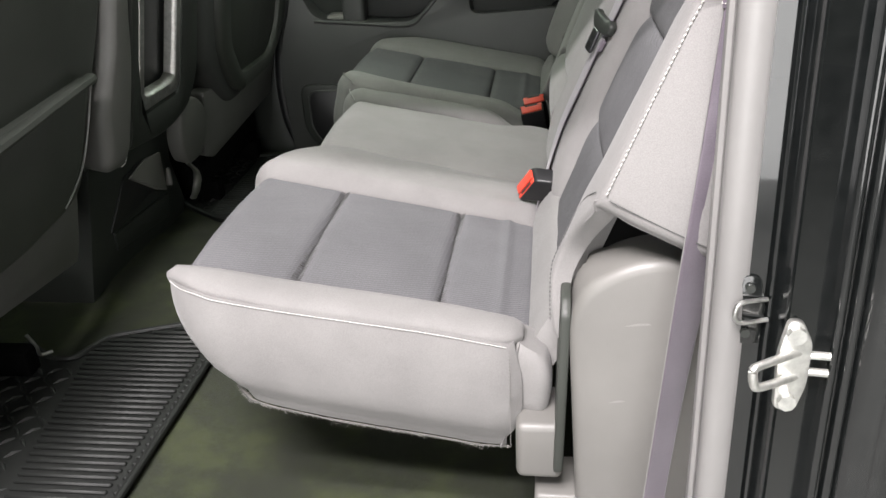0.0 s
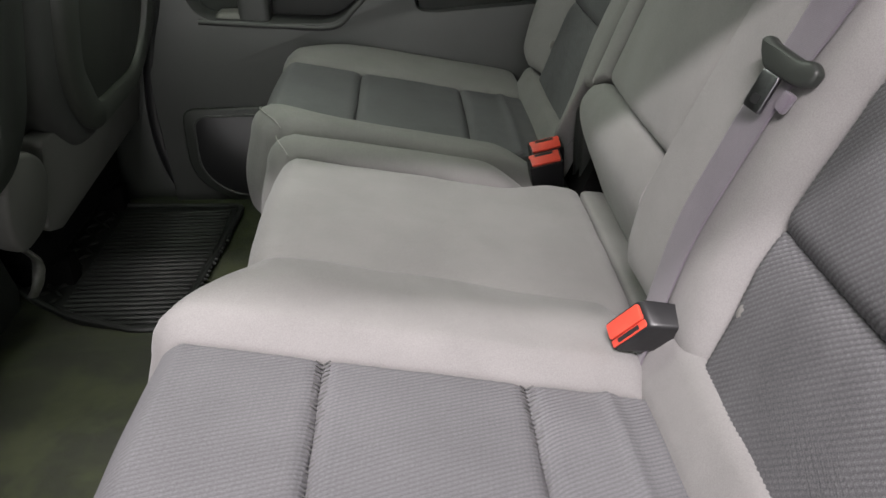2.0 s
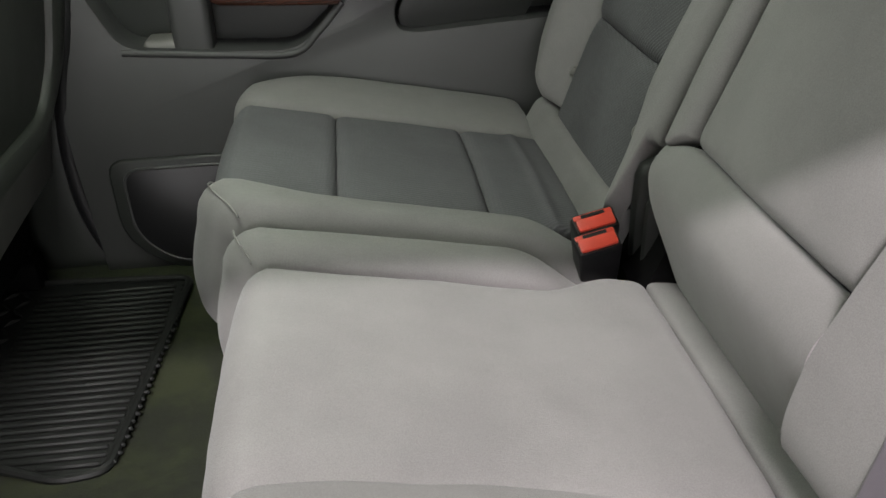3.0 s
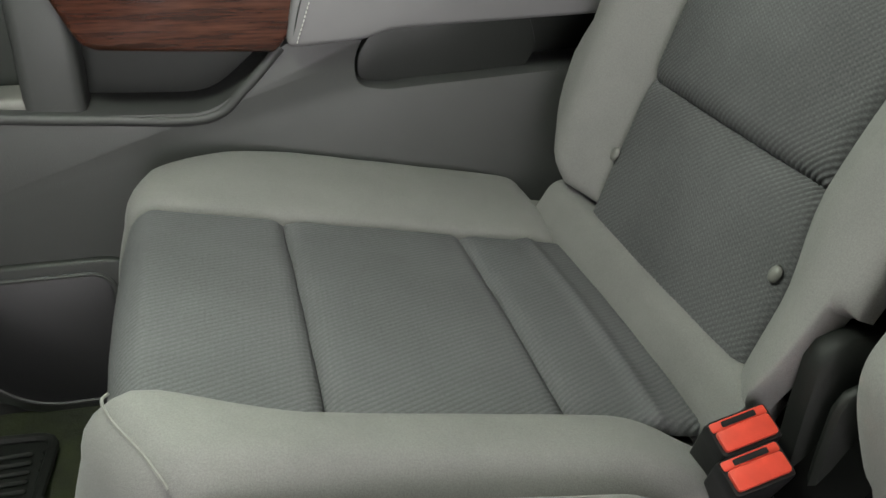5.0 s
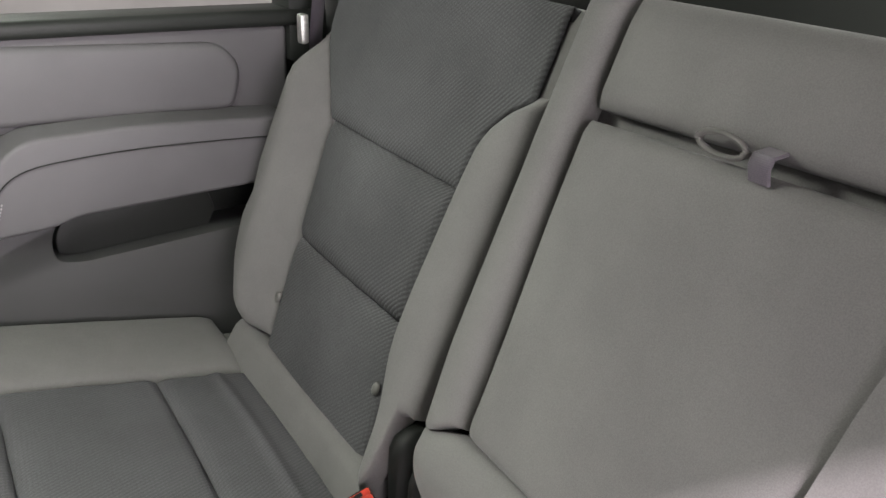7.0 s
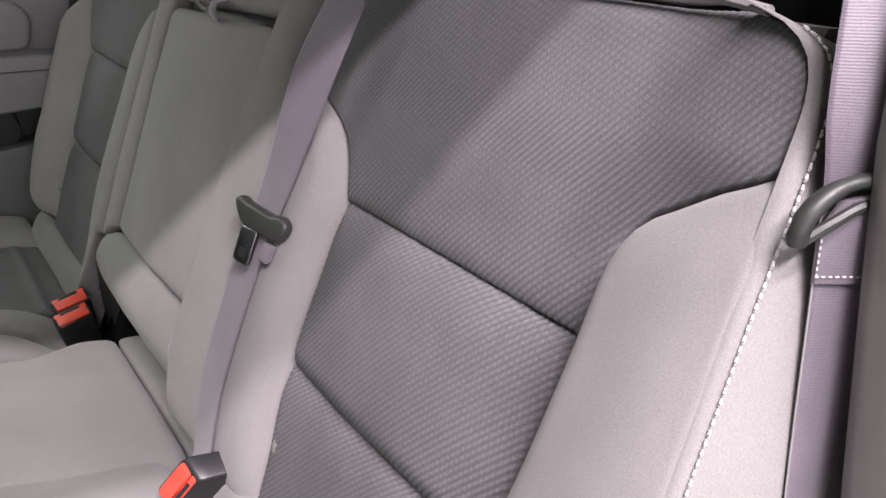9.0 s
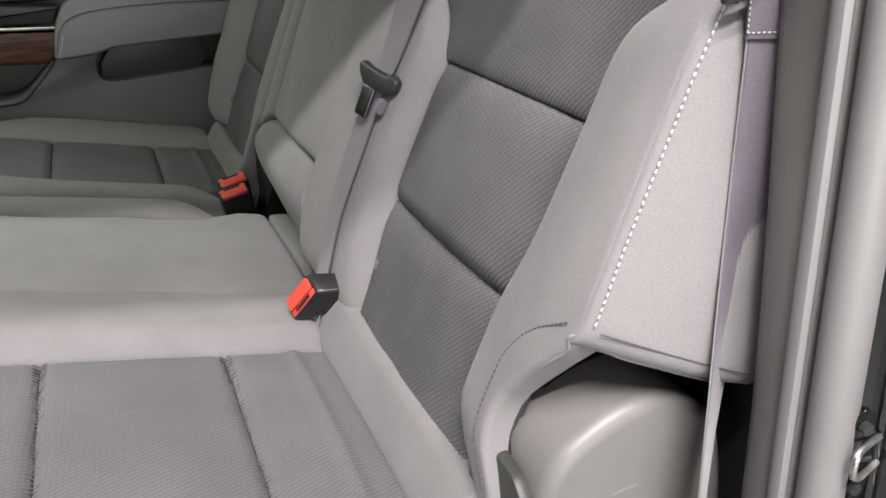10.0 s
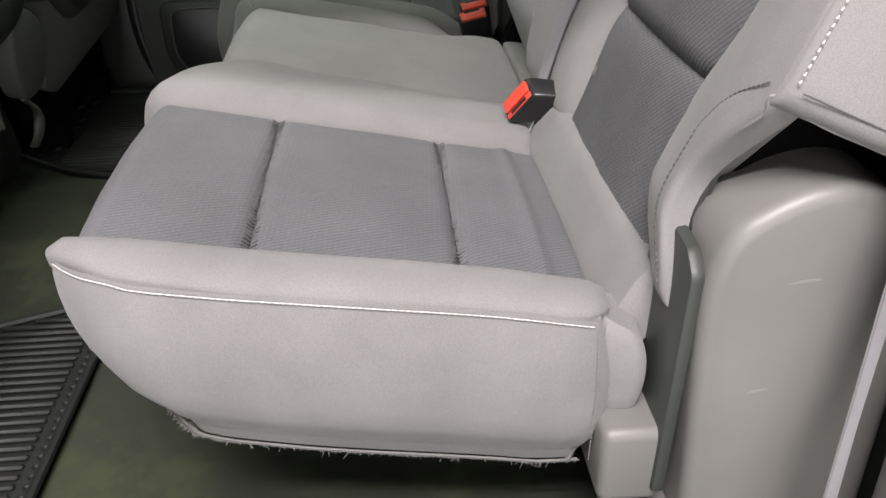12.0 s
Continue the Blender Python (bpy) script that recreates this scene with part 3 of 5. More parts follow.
part("middle_band", panel(BAND_F, lambda s: 0.823 + 0.006 * smooth(s / 0.2), 0.890, -0.12, ms(0.505), lambda y, s: 0.003 + 0.010 * smooth((y - 0.823) / 0.03) - 0.05 * smooth((s - ms(0.38)) / 0.13), 0.003, (0.012, 0.03, 0.012, 0.02), 0.010, (14, 84)), CLOTH, bench)


def recede(x):
    """How far the lower front corner of the side lies behind its upper one."""
    return 0.055 * smooth((0.20 - x) / 0.13)


def skirt_rows(plan, height, tuck, n=10):
    """The upright side of a cushion, swept along its outline in plan."""
    rows = []
    for k in range(-1, n + 1):
        q = max(k, 0) / n
        out = -0.014 if k < 0 else 0.010 * math.sin(math.pi * min(q * 1.15, 1)) - tuck * smooth((q - 0.72) / 0.28)
        row = []
        for i, (x, y) in enumerate(plan):
            a, b = Vector(plan[max(i - 1, 0)]), Vector(plan[min(i + 1, len(plan) - 1)])
            t = (b - a).normalized()
            nx, ny = -t.y, t.x
            z = SIDE_TOP(x) - 0.001 - height(x) * q - (0.003 + 0.03 * smooth((0.13 - x) / 0.05) if k < 0 else 0.0)
            row.append((x + nx * out + recede(x) * q ** 1.5, y + ny * out, z))
        rows.append(row)
    return rows


SIDE_PLAN = [(0.482, 0.03), (0.482, 0.006)] + [(0.475 - 0.315 * k / 14, 0.0) for k in range(15)] + [tuple(p)[:2] for p in spline([(0.145, 0.001, 0), (0.112, 0.014, 0), (0.086, 0.038, 0), (0.073, 0.066, 0), (0.070, 0.088, 0)], 5)]
SIDE_H = curve_of([(0.07, 0.156), (0.15, 0.149), (0.28, 0.156), (0.43, 0.158), (0.48, 0.150)])
side = part("side_panel", loft(skirt_rows(SIDE_PLAN, SIDE_H, 0.018)), CLOTH, bench, "taut grey cloth side with a frayed lower edge")
SEAM_LINE = [(x, y - 0.0012, SIDE_TOP(x) - 0.0025) for x, y in SIDE_PLAN[2:-6]]
part("stitching", stitches([(x, y - 0.001, z - 0.0015) for x, y, z in SEAM_LINE], 0.0046, 0.0003, 0.0007, (0, -0.0003, 0)), THREAD, bench, "white stitching along the side seam")


def fray(line, parent, count, seed):
    rnd = random.Random(seed)
    bm = bmesh.new()
    for _ in range(count):
        x, y, z = line(rnd.random())
        d = Vector((rnd.uniform(-1, 1), rnd.uniform(-0.6, 0.3), rnd.uniform(-1, 0.05))) * rnd.choice((0.0022, 0.003, 0.004, 0.0065))*rnd.uniform(0.5, 1.0)
        p = Vector((x, y, z))
        tube([p, p + d * 0.6 + Vector((0, 0, rnd.uniform(-0.001, 0.001))), p + d], [0.00035, 0.0003, 0.00015], 3, bm)
    part("frayed_edge", bm, FLUFF, parent, "frayed felt threads")


def low_edge(q):
    k = q * (len(SIDE_PLAN) - 8) + 2
    i = int(k)
    (x0, y0), (x1, y1) = SIDE_PLAN[i], SIDE_PLAN[min(i + 1, len(SIDE_PLAN) - 1)]
    x, y = lerp(x0, x1, k - i), lerp(y0, y1, k - i)
    return x + recede(x), y + 0.016, SIDE_TOP(x) - 0.002 - SIDE_H(x)


fray(low_edge, bench, 2200, 4)
part("lower_welt", tube([low_edge(q) for q in np.linspace(0, 1, 40)], 0.0009, 5), FLUFF, bench, "pale felt lower edge")
part("hem_thread", tube([(x, y - 0.0075, z + 0.0055) for x, y, z in (low_edge(q) for q in np.linspace(0, 1, 40))], 0.0006, 5), DARK_THREAD, bench, "dark hem thread")
part("corner_stitching", stitches([(0.478, -0.006 - 0.004 * math.sin(math.pi * q), lerp(0.372, 0.245, q)) for q in np.linspace(0, 1, 12)], 0.003, 0.0012, 0.0006), SCUFF, bench, "grey corner seam thread")
part("base", box(0.20, 0.50, 0.06, 0.875, 0.262, 0.33, 0.02, 3), PLASTIC_BLACK, bench, "black underside of the cushion")
# pad at the cushion's rear corner
rows = []
for k in range(15):
    q = k / 14
    z = lerp(0.280, 0.376, q)
    w = max(math.sin(math.pi * (0.07 + 0.87 * q)), 0.0) ** 0.24
    ring = []
    for i in range(26):
        a = 2 * math.pi * i / 26
        c, d = math.copysign(abs(math.cos(a)) ** 0.55, math.cos(a)), math.copysign(abs(math.sin(a)) ** 0.55, math.sin(a))
        fold = 0.0016 * noise.noise(Vector((c * 1.3, d * 1.3, q * 2.2))) - 0.008 * math.exp(-((c + 0.15 + 0.35 * q) / 0.13) ** 2)
        ring.append((lerp(0.476, 0.525, 0.5 + 0.5 * c * w) + fold * 0.4, 0.036 + (0.036 + fold) * d * w, z - 0.010 * (c + 1) * q))
    rows.append(ring)
part("corner_pad", loft(rows, True, True), CLOTH, bench, "creased cloth pad")


def rear_roll(name, y0, y1, parent, top=0.054):
    """The padded flap that closes the gap between cushion and backrest."""
    def base(y, s, h):
        return Vector((0.503 + s * 0.50 - 0.86 * h, y, 0.346 + s * 0.86 + 0.50 * h))
    part(name, panel(base, y0, y1, -0.022, top, 0.007, 0.001, (0.008, 0.008, 0.03, 0.022), 0.020, (26, 24)), CLOTH, parent)


rear_roll("rear_flap", 0.038, 0.452, bench, 0.066)

# ---- rear bench: near backrest ----
back = bench
WO = curve_of([(0.36, 0.03), (0.39, 0.042), (0.41, 0.062), (0.43, 0.082), (0.455, 0.098), (0.52, 0.097), (0.577, 0.084), (0.66, 0.078), (0.70, 0.077), (0.722, 0.070), (0.735, 0.058), (0.745, 0.040), (0.757, 0.016), (0.767, -0.008), (0.775, -0.020), (0.80, -0.021), (0.82, -0.013), (0.831, 0.002), (0.837, 0.020), (0.840, 0.037)])
WI = curve_of([(0.38, 0.366), (0.42, 0.369), (0.517, 0.382), (0.60, 0.376), (0.662, 0.374), (0.684, 0.380), (0.704, 0.396), (0.718, 0.418), (0.730, 0.45), (0.742, 0.485), (0.86, 0.46)])


def back_insert(parent, yl, yr, top, rise=-0.002, step=0.0011):
    for z0, z1, n, puff, drop, ends in ((0.34, 0.517, (36, 40), 0.003, 0.010, (0.012, 0.012, 0.020, 0.034)), (0.517, 0.662, (36, 36), 0.012, 0.014, (0.012, 0.012, 0.020, 0.034)),
                                        (0.662, top, (60, 64), 0.004, 0.006, (0.006, 0.008, 0.020, 0.012))):
        mesh_part("insert_panel", rib_panel(back_form, yl, yr, z0, z1, -45, step, deep=0.00045 if z1 == top else 0.0017, pucker=0.5, high=rise, puff=puff, radii=ends, drop=drop, n=n), INSERT_SHADED, parent, "dark ribbed cloth insert, its grooves shaded in the colour")


def crown(z):
    """How far the outboard bolster stands proud; a little less towards the top."""
    return lerp(0.034, 0.026, smooth((z - 0.70) / 0.13))


def shoulder(y, z):
    return 0.024 * smooth((0.10 - y) / 0.12) * smooth((z - 0.70) / 0.08)


back_insert(back, lambda z: max(WO(z), 0.074 if z < 0.46 else -1.0), WI, 0.840, lambda y, z: -0.001 + shoulder(y, z))
SEW = curve_of([(0.36, 0.004), (0.395, 0.004), (0.41, 0.006), (0.43, 0.012), (0.45, 0.020), (0.47, 0.022), (0.49, 0.014), (0.505, 0.002), (0.52, -0.010), (0.537, -0.026), (0.555, -0.038), (0.61, -0.035), (0.68, -0.033), (0.75, -0.030), (0.80, -0.026), (0.82, -0.018), (0.831, -0.004), (0.837, 0.014), (0.842, 0.034), (0.852, 0.06)])


def outer_high(y, z):
    own = (0.022 * smooth((WO(z) - y) / 0.022) + 0.012 * smooth((WO(z) - y) / 0.09)) * smooth((z - 0.36) / 0.10)
    return own * crown(z) / 0.034 + shoulder(y, z) * (1 - own / 0.034)


part("outer_bolster", panel(back_form, SEW, WO, 0.388, 0.775, outer_high, 0.004, (0.006, 0.014, 0.016, 0.01), 0.007, (24, 44)), CLOTH, back)


def side_form(d, z, h):
    """The outboard flank of the backrest: d runs from the sewn edge to the rear."""
    y = SEW(z) - 0.026 * math.sin(math.pi * min(d / 0.13, 1) * 0.5) * smooth((0.90 - z) / 0.2) - h
    return Vector((back_x(z) - 0.922 * (crown(z) - d), y, z + 0.387 * (crown(z) - d)))


FLANK_TOP = 0.840
part("side_panel", panel(lambda y, s, h: side_form(y, s, h), 0.0, 0.135, lambda a: lerp(0.543, 0.547, a), FLANK_TOP, 0.0, 0.006, (0.003, 0.03, 0.010, 0.03), 0.004, (20, 30), skirt=0.003), CLOTH, back, "smooth grey cloth flank")
sew_line = [side_form(0.004, z, 0.002) for z in np.linspace(0.560, 0.834, 60)]
part("stitching", stitches(sew_line, 0.0038, 0.0012, 0.0009, (-0.0008, -0.0008, 0)), THREAD, back, "thick white stitching along the bolster")
HEM = curve_of([(0.39, 0.004), (0.41, 0.012), (0.43, 0.025), (0.45, 0.033), (0.47, 0.036), (0.50, 0.034), (0.52, 0.023), (0.537, 0.006), (0.550, -0.016), (0.556, -0.027)])
hem = [back_form(HEM(z), z, outer_high(HEM(z), z) + 0.0030) for z in np.linspace(0.402, 0.555, 42)]
flap = spline([back_form(SEW(z) + 0.001, z, 0.030) for z in (0.52, 0.537)] + [back_form(-0.030, 0.549, 0.034)] + [side_form(d, 0.545, -0.002) for d in (0.03, 0.06, 0.09, 0.11)], 5)
part("welt", tube(flap, 0.0013, 6), CLOTH, back)
part("flap_stitching", stitches(hem, 0.0034, 0.0014, 0.0008), DARK_THREAD, back, "fine grey stitching")
part("flap_seam", tube([side_form(d, 0.5575 + 0.002 * d, 0.0036) for d in np.linspace(0.008, 0.118, 24)], 0.0006, 5), DARK_THREAD, back, "dark sewn line above the flap edge")
# black block put where there is only a deep shaded gap
part("gap_block", box(0.575, 0.70, 0.030, 0.075, 0.44, 0.545, 0.006), SHADE_BLACK, back, "black block standing in for the shaded gap behind the side cover")
part("piping", tube([back_form(y, 0.843 - 0.006 * smooth((0.06 - y) / 0.05), 0.003 + shoulder(y, 0.84)) for y in np.linspace(0.02, 0.50, 30)], 0.0028, 8), CLOTH, back, "piped top edge")


IR = curve_of([(0.38, 0.550), (0.48, 0.552), (0.66, 0.542), (0.78, 0.516), (0.86, 0.478)])


def inner_high(y, z):
    f = (y - WI(z)) / max(IR(z) - WI(z), 0.02)
    return (0.014 * smooth(f / 0.15) + 0.022 * min(max(f, 0), 1)) * (0.25 + 0.75 * smooth((z - 0.33) / 0.14))


part("inner_bolster", panel(back_form, WI, IR, 0.385, 0.862, inner_high, 0.002, (0.014, 0.0, 0.03, 0.02), 0.010, (18, 48)), CLOTH, back)
part("middle_roll", panel(back_form, 0.552, curve_of([(0.345, 0.868), (0.46, 0.882), (0.50, 0.885)]), 0.345, lambda a: 0.491 + 0.004 * math.sin(math.pi * a) - 0.014 * smooth((a - 0.82) / 0.18), lambda y, z: -0.055 + 0.092 * smooth((z - 0.33) / 0.13), 0.004, (0.0, 0.026, 0.03, 0.030), 0.016, (26, 36)), CLOTH, back)
part("rear_flap", panel(lambda y, s, d: Vector((0.528 + s, y, 0.341 - 0.12 * s + d)), 0.500, 0.868, 0.0, 0.036, 0.0, 0.001, (0.01, 0.01, 0.008, 0.008), 0.006, (20, 8)), CLOTH, bench)
armrest = part("armrest", panel(back_form, lambda z: 0.550 - 0.034 * smooth((z - 0.56) / 0.20), lambda z: lerp(0.830, 0.842, smooth((z - 0.5) / 0.27)), lambda a: 0.495, lambda a: lerp(0.772, 0.764, a), 0.031, 0.011, (0.014, 0.02, 0.016, 0.014), 0.014, (26, 30), wrinkle=0.001), CLOTH, back, "folded cloth armrest, faintly marked")
part("frame_side", panel(back_form, lambda z: lerp(0.835, 0.847, smooth((z - 0.5) / 0.27)), curve_of([(0.47, 0.882), (0.50, 0.889), (0.56, 0.896), (0.87, 0.898)]), lambda a: 0.497 - 0.020 * smooth(a * 1.2), 0.862, lambda y, z: 0.027 + 0.006 * math.sin(math.pi * (y - 0.83) / 0.063), 0.003, (0.012, 0.022, 0.003, 0.02), 0.010, (12, 30)), CLOTH, back)
part("upper_pad", panel(back_form, lambda z: lerp(0.512, 0.475, (z - 0.78) / 0.085), lambda z: 0.843, lambda a: lerp(0.782, 0.774, a), 0.862, 0.028, 0.009, (0.014, 0.02, 0.014, 0.028), 0.014, (24, 16)), CLOTH, back)
# pull loop
ring = [back_form(0.694 + 0.020 * math.cos(a), 0.776 + 0.0065 * math.sin(a), 0.043 + 0.004 * math.sin(a)) for a in np.linspace(0, 2 * math.pi, 29)]
part("pull_loop", tube(ring, 0.0036, 8, caps=False, flat=0.6), PLASTIC_GREY, armrest, "grey pull loop")
part("loop_strap", ribbon([(back_form(0.668, z, h), back_form(0.650, z, h)) for z, h in ((0.762, 0.038), (0.770, 0.045), (0.777, 0.045), (0.783, 0.033))], 0.003), WEBBING, armrest, "grey webbing strap of the loop")


def shell(parent, y0, y1, top, front=-0.012, low=0.36):
    prof = [(low, front), (0.60, front), (top - 0.02, front), (top - 0.004, front - 0.006), (top, front - 0.02), (top + 0.002, -0.07), (top - 0.012, -0.095), (0.60, -0.10), (low, -0.09)]
    part("back_shell", loft([[back_form(y, z, h) for z, h in prof] for y in (y0, y0 + 0.003, y1 - 0.003, y1)], True, True), CLOTH, parent)


shell(back, 0.012, 0.885, 0.846, low=0.565)


def snap_button(parent, y, z, h, size=0.007):
    rows = []
    for r, d in ((1, 0), (1, 0.3), (0.85, 0.62), (0.5, 0.85), (0.12, 0.92)):
        rows.append([back_form(y + size * r * math.cos(a) * 0.8, z + size * r * math.sin(a), h + size * d * 0.7) for a in (2 * math.pi * i / 12 for i in range(12))])
    part("anchor_button", loft(rows, True, True), PLASTIC_GREY, parent, "round grey anchor marker button")


snap_button(back, 0.360, 0.452, -0.004)
snap_button(back, 0.112, 0.440, -0.004)

# ---- rear bench: far section ----
bench_far = thing("rear_bench_seat", 0.3, 1.16, FLOOR, "grey cloth single rear bench seat with ribbed inserts", "car seat", "rear seats")
insert_panels(bench_far, 0.968, 1.270, 0.0013)
part("inner_bolster", panel(FAR_F, 0.897, lambda s: lerp(0.993, 0.967, smooth((s - 0.02) / 0.12)), -0.12, cs(0.505), lambda y, s: 0.012 * smooth((y - 0.89) / 0.03) * smooth((1.01 - y) / 0.03) - 0.035 * smooth((s - cs(0.40)) / 0.12), 0.004, (0.03, 0.012, 0.012, 0.02), 0.012, (18, 84)), CLOTH, bench_far)
FAR_R = curve_of([(-0.1, 1.325), (0.0, 1.33), (0.03, 1.342), (cs(0.10), 1.366), (cs(0.13), 1.392), (cs(0.17), 1.412), (cs(0.24), 1.427), (cs(0.5), 1.430)])
part("outer_bolster", panel(CF, 1.271, FAR_R, -0.12, cs(0.505), lambda y, s: 0.007 * smooth((y - 1.271) / 0.06) * smooth((s - 0.02) / 0.12), 0.004, (0.012, 0.02, 0.012, 0.03), 0.012, (18, 84)), CLOTH, bench_far)
part("rear_shelf", panel(CF, 1.30, 1.40, cs(0.505), cs(0.55), -0.010, 0.003, (0.01, 0.01, 0.01, 0.01), 0.008, (8, 8)), CLOTH, bench_far)
rear_roll("rear_flap", 0.944, 1.345, bench_far, 0.048)
for y0, y1, base_form, par, lift in ((0.904, 0.994, FAR_F, bench_far, lambda y: 0.012 * smooth((y - 0.89) / 0.03) * smooth((1.01 - y) / 0.03)), (0.828, 0.884, BAND_F, bench, lambda y: 0.003 + 0.010 * smooth((y - 0.823) / 0.03))):
    line = [base_form(y, 0.03, lift(y) + 0.0035) for y in np.linspace(y0, y1, 24)]
    part("piping", tube(line, 0.0011, 6), SCUFF, par, "pale piping at the front corner")
part("base", box(0.115, 0.50, 0.93, 1.40, 0.255, 0.33, 0.02, 3), PLASTIC_BLACK, bench_far, "black underside of the cushion")

back_far = bench_far
FO = curve_of([(0.38, 1.262), (0.517, 1.283), (0.645, 1.303), (0.672, 1.316), (0.72, 1.36), (0.77, 1.395), (0.82, 1.40), (0.846, 1.37)])
FI = curve_of([(0.38, 0.985), (0.44, 0.99), (0.524, 1.013), (0.667, 1.006), (0.700, 1.003), (0.72, 0.996), (0.745, 0.972), (0.765, 0.945), (0.85, 0.945)])
back_insert(back_far, FI, FO, 0.848, step=0.0013)
part("outer_bolster", panel(back_form, FO, curve_of([(0.39, 1.305), (0.42, 1.345), (0.47, 1.384), (0.51, 1.394), (0.54, 1.387), (0.575, 1.398), (0.68, 1.402), (0.75, 1.397), (0.80, 1.37)]), 0.39, 0.80, lambda y, z: 0.034 * smooth((y - FO(z)) / 0.06), 0.004, (0.014, 0.03, 0.02, 0.02), 0.012, (16, 34)), CLOTH, back_far)
part("inner_bolster", panel(back_form, 0.910, FI, lambda a: 0.466 - 0.092 * smooth((a - 0.16) / 0.2), 0.768, lambda y, z: 0.026 * smooth((FI(z) - y) / 0.05), 0.003, (0.018, 0.014, 0.016, 0.01), 0.012, (14, 34)), CLOTH, back_far)
shell(back_far, 0.918, 1.39, 0.852, low=0.53)
snap_button(back_far, 1.266, 0.442, 0.0)
snap_button(back_far, 1.002, 0.452, 0.0)
def hinge(y, half, top, x0, x1, parent):
    part("hinge_cover", loft([[(lerp(x0, x1, 0.5 + 0.5 * math.cos(a) * w), y + half * math.copysign(abs(math.sin(a)) ** 0.6, math.sin(a)) * w, z) for a in (2 * math.pi * i / 18 for i in range(18))]
                              for z, w in ((0.28, 0.95), (top - 0.06, 1.0), (top - 0.02, 0.97), (top - 0.007, 0.82), (top, 0.45))], True, True), RUBBER, parent, "black plastic hinge cover")


hinge(0.920, 0.017, 0.454, 0.528, 0.60, bench_far)
hinge(0.892, 0.009, 0.432, 0.532, 0.60, bench)
# added black sheet: covers a bright see-through gap and reads as its shade
part("gap_sheet", loft([[back_form(y, z, d) for z, d in ((0.33, -0.02), (0.62, -0.02), (0.62, -0.05), (0.33, -0.05))] for y in (0.855, 0.968)], True, True), SHADE_BLACK, bench_far, "black sheet closing the gap behind the hinge")


# ---- headrests ----
def headrest(y):
    h = thing("headrest", 0.75, y, 0.86, "grey cloth headrest on the rear backrest", "headrest", "rear headrests")
    rows = []
    for k in range(17):
        q = k / 16
        ang = math.pi * q
        w = max(math.sin(ang), 0.02) ** 0.4
        zz = 0.834 + 0.17 * (0.5 - 0.5 * math.cos(ang))
        rows.append([(0.770 + 0.10 * (zz - 0.86) + 0.055 * w * math.copysign(abs(math.cos(a)) ** 0.6, math.cos(a)), y + 0.140 * (0.8 + 0.2 * w) * math.copysign(abs(math.sin(a)) ** 0.45, math.sin(a)) * w ** 0.3, zz)
                     for a in (2 * math.pi * i / 28 for i in range(28))])
    part("pad", loft(rows, True, True), CLOTH, h)
    for d in (-0.110,):
        line = [(0.770 + 0.10 * (z - 0.86) - 0.0500 * math.sin(math.acos(1 - 2 * (z - 0.834) / 0.17)) ** 0.4, y + d, z) for z in np.linspace(0.849, 0.987, 24)]
        part("stitching", stitches(line, 0.005, 0.002, 0.0012, (-0.0006, 0, 0)), THREAD, h, "white stitching")
    for d in (-0.06, 0.06):
        part("post", tube([(0.762, y + d, 0.82), (0.772, y + d, 0.90)], 0.006, 10), CHROME, h, "chrome post")


headrest(0.205)
headrest(1.18)


# ---- near side cover, belt and door hardware ----
cover = thing("seat_side_cover", 0.62, 0.0, FLOOR, "grey moulded plastic cover beside the rear seat, lightly scuffed", "seat trim")
arch = rounded([(0.556, FLOOR), (0.5405, 0.425), (0.552, 0.468), (0.60, 0.496), (0.645, 0.502), (0.690, 0.470), (0.704, 0.40), (0.704, FLOOR)], [0.001, 0.03, 0.04, 0.04, 0.04, 0.04, 0.05, 0.001], 6)
part("body", prism(arch, lambda u, v, w: (u, -0.034 + w, v), 0.11, 0.012, 4), PLASTIC_GREY, cover)
# front of the grey cover, coloured darker for the shade on that side
part("shaded_front_plate", prism(rounded([(0.064, 0.226), (-0.027, 0.226), (-0.027, 0.432), (-0.010, 0.446), (0.064, 0.452)], 0.005, 3), lambda u, v, w: (0.526 + w + 0.03 * (v - 0.226), u, v), 0.011, 0.003), VINYL, cover, "flat front face of the cover, darkened as its shaded side")
part("foot", box(0.484, 0.537, -0.022, 0.060, 0.212, 0.288, 0.009, 4), PLASTIC_GREY, cover, "blocky foot below the cushion corner")
part("foot_step", box(0.505, 0.56, -0.024, 0.05, 0.10, 0.190, 0.006, 3), PLASTIC_GREY, cover)
for x, z, d in ((0.610, 0.428, 0.013), (0.592, 0.333, 0.009)):
    part("scuff", prism(rounded([(x - d, z - 0.0016), (x - 0.3 * d, z - 0.0012), (x + d, z + 0.0006), (x + 0.7 * d, z + 0.0022), (x - 0.2 * d, z + 0.0014)], 0.0008, 2), lambda u, v, w: (u, -0.0342 + w, v), 0.0004, 0.0), SCUFF, cover, "pale scuff mark")

# added filler block that shuts out a sliver of light beside the cover
setting("gap_filler", box(0.715, 0.93, -0.05, 0.09, 0.03, 0.53, 0.01), PLASTIC_DARK, "dark filler block behind the outboard belt", "trim")
outer_belt = thing("seat_belt", 0.62, -0.09, FLOOR, "mauve grey seat belt hanging beside the pillar trim", "seat belt", "rear seat belts")
BELT_L = [(0.775, 0.01, 1.15), (0.715, -0.008, 0.95), (0.669, -0.034, 0.83), (0.664, -0.043, 0.77), (0.652, -0.057, 0.63), (0.638, -0.076, 0.50), (0.624, -0.096, 0.35), (0.610, -0.114, 0.20), (0.602, -0.122, 0.12)]
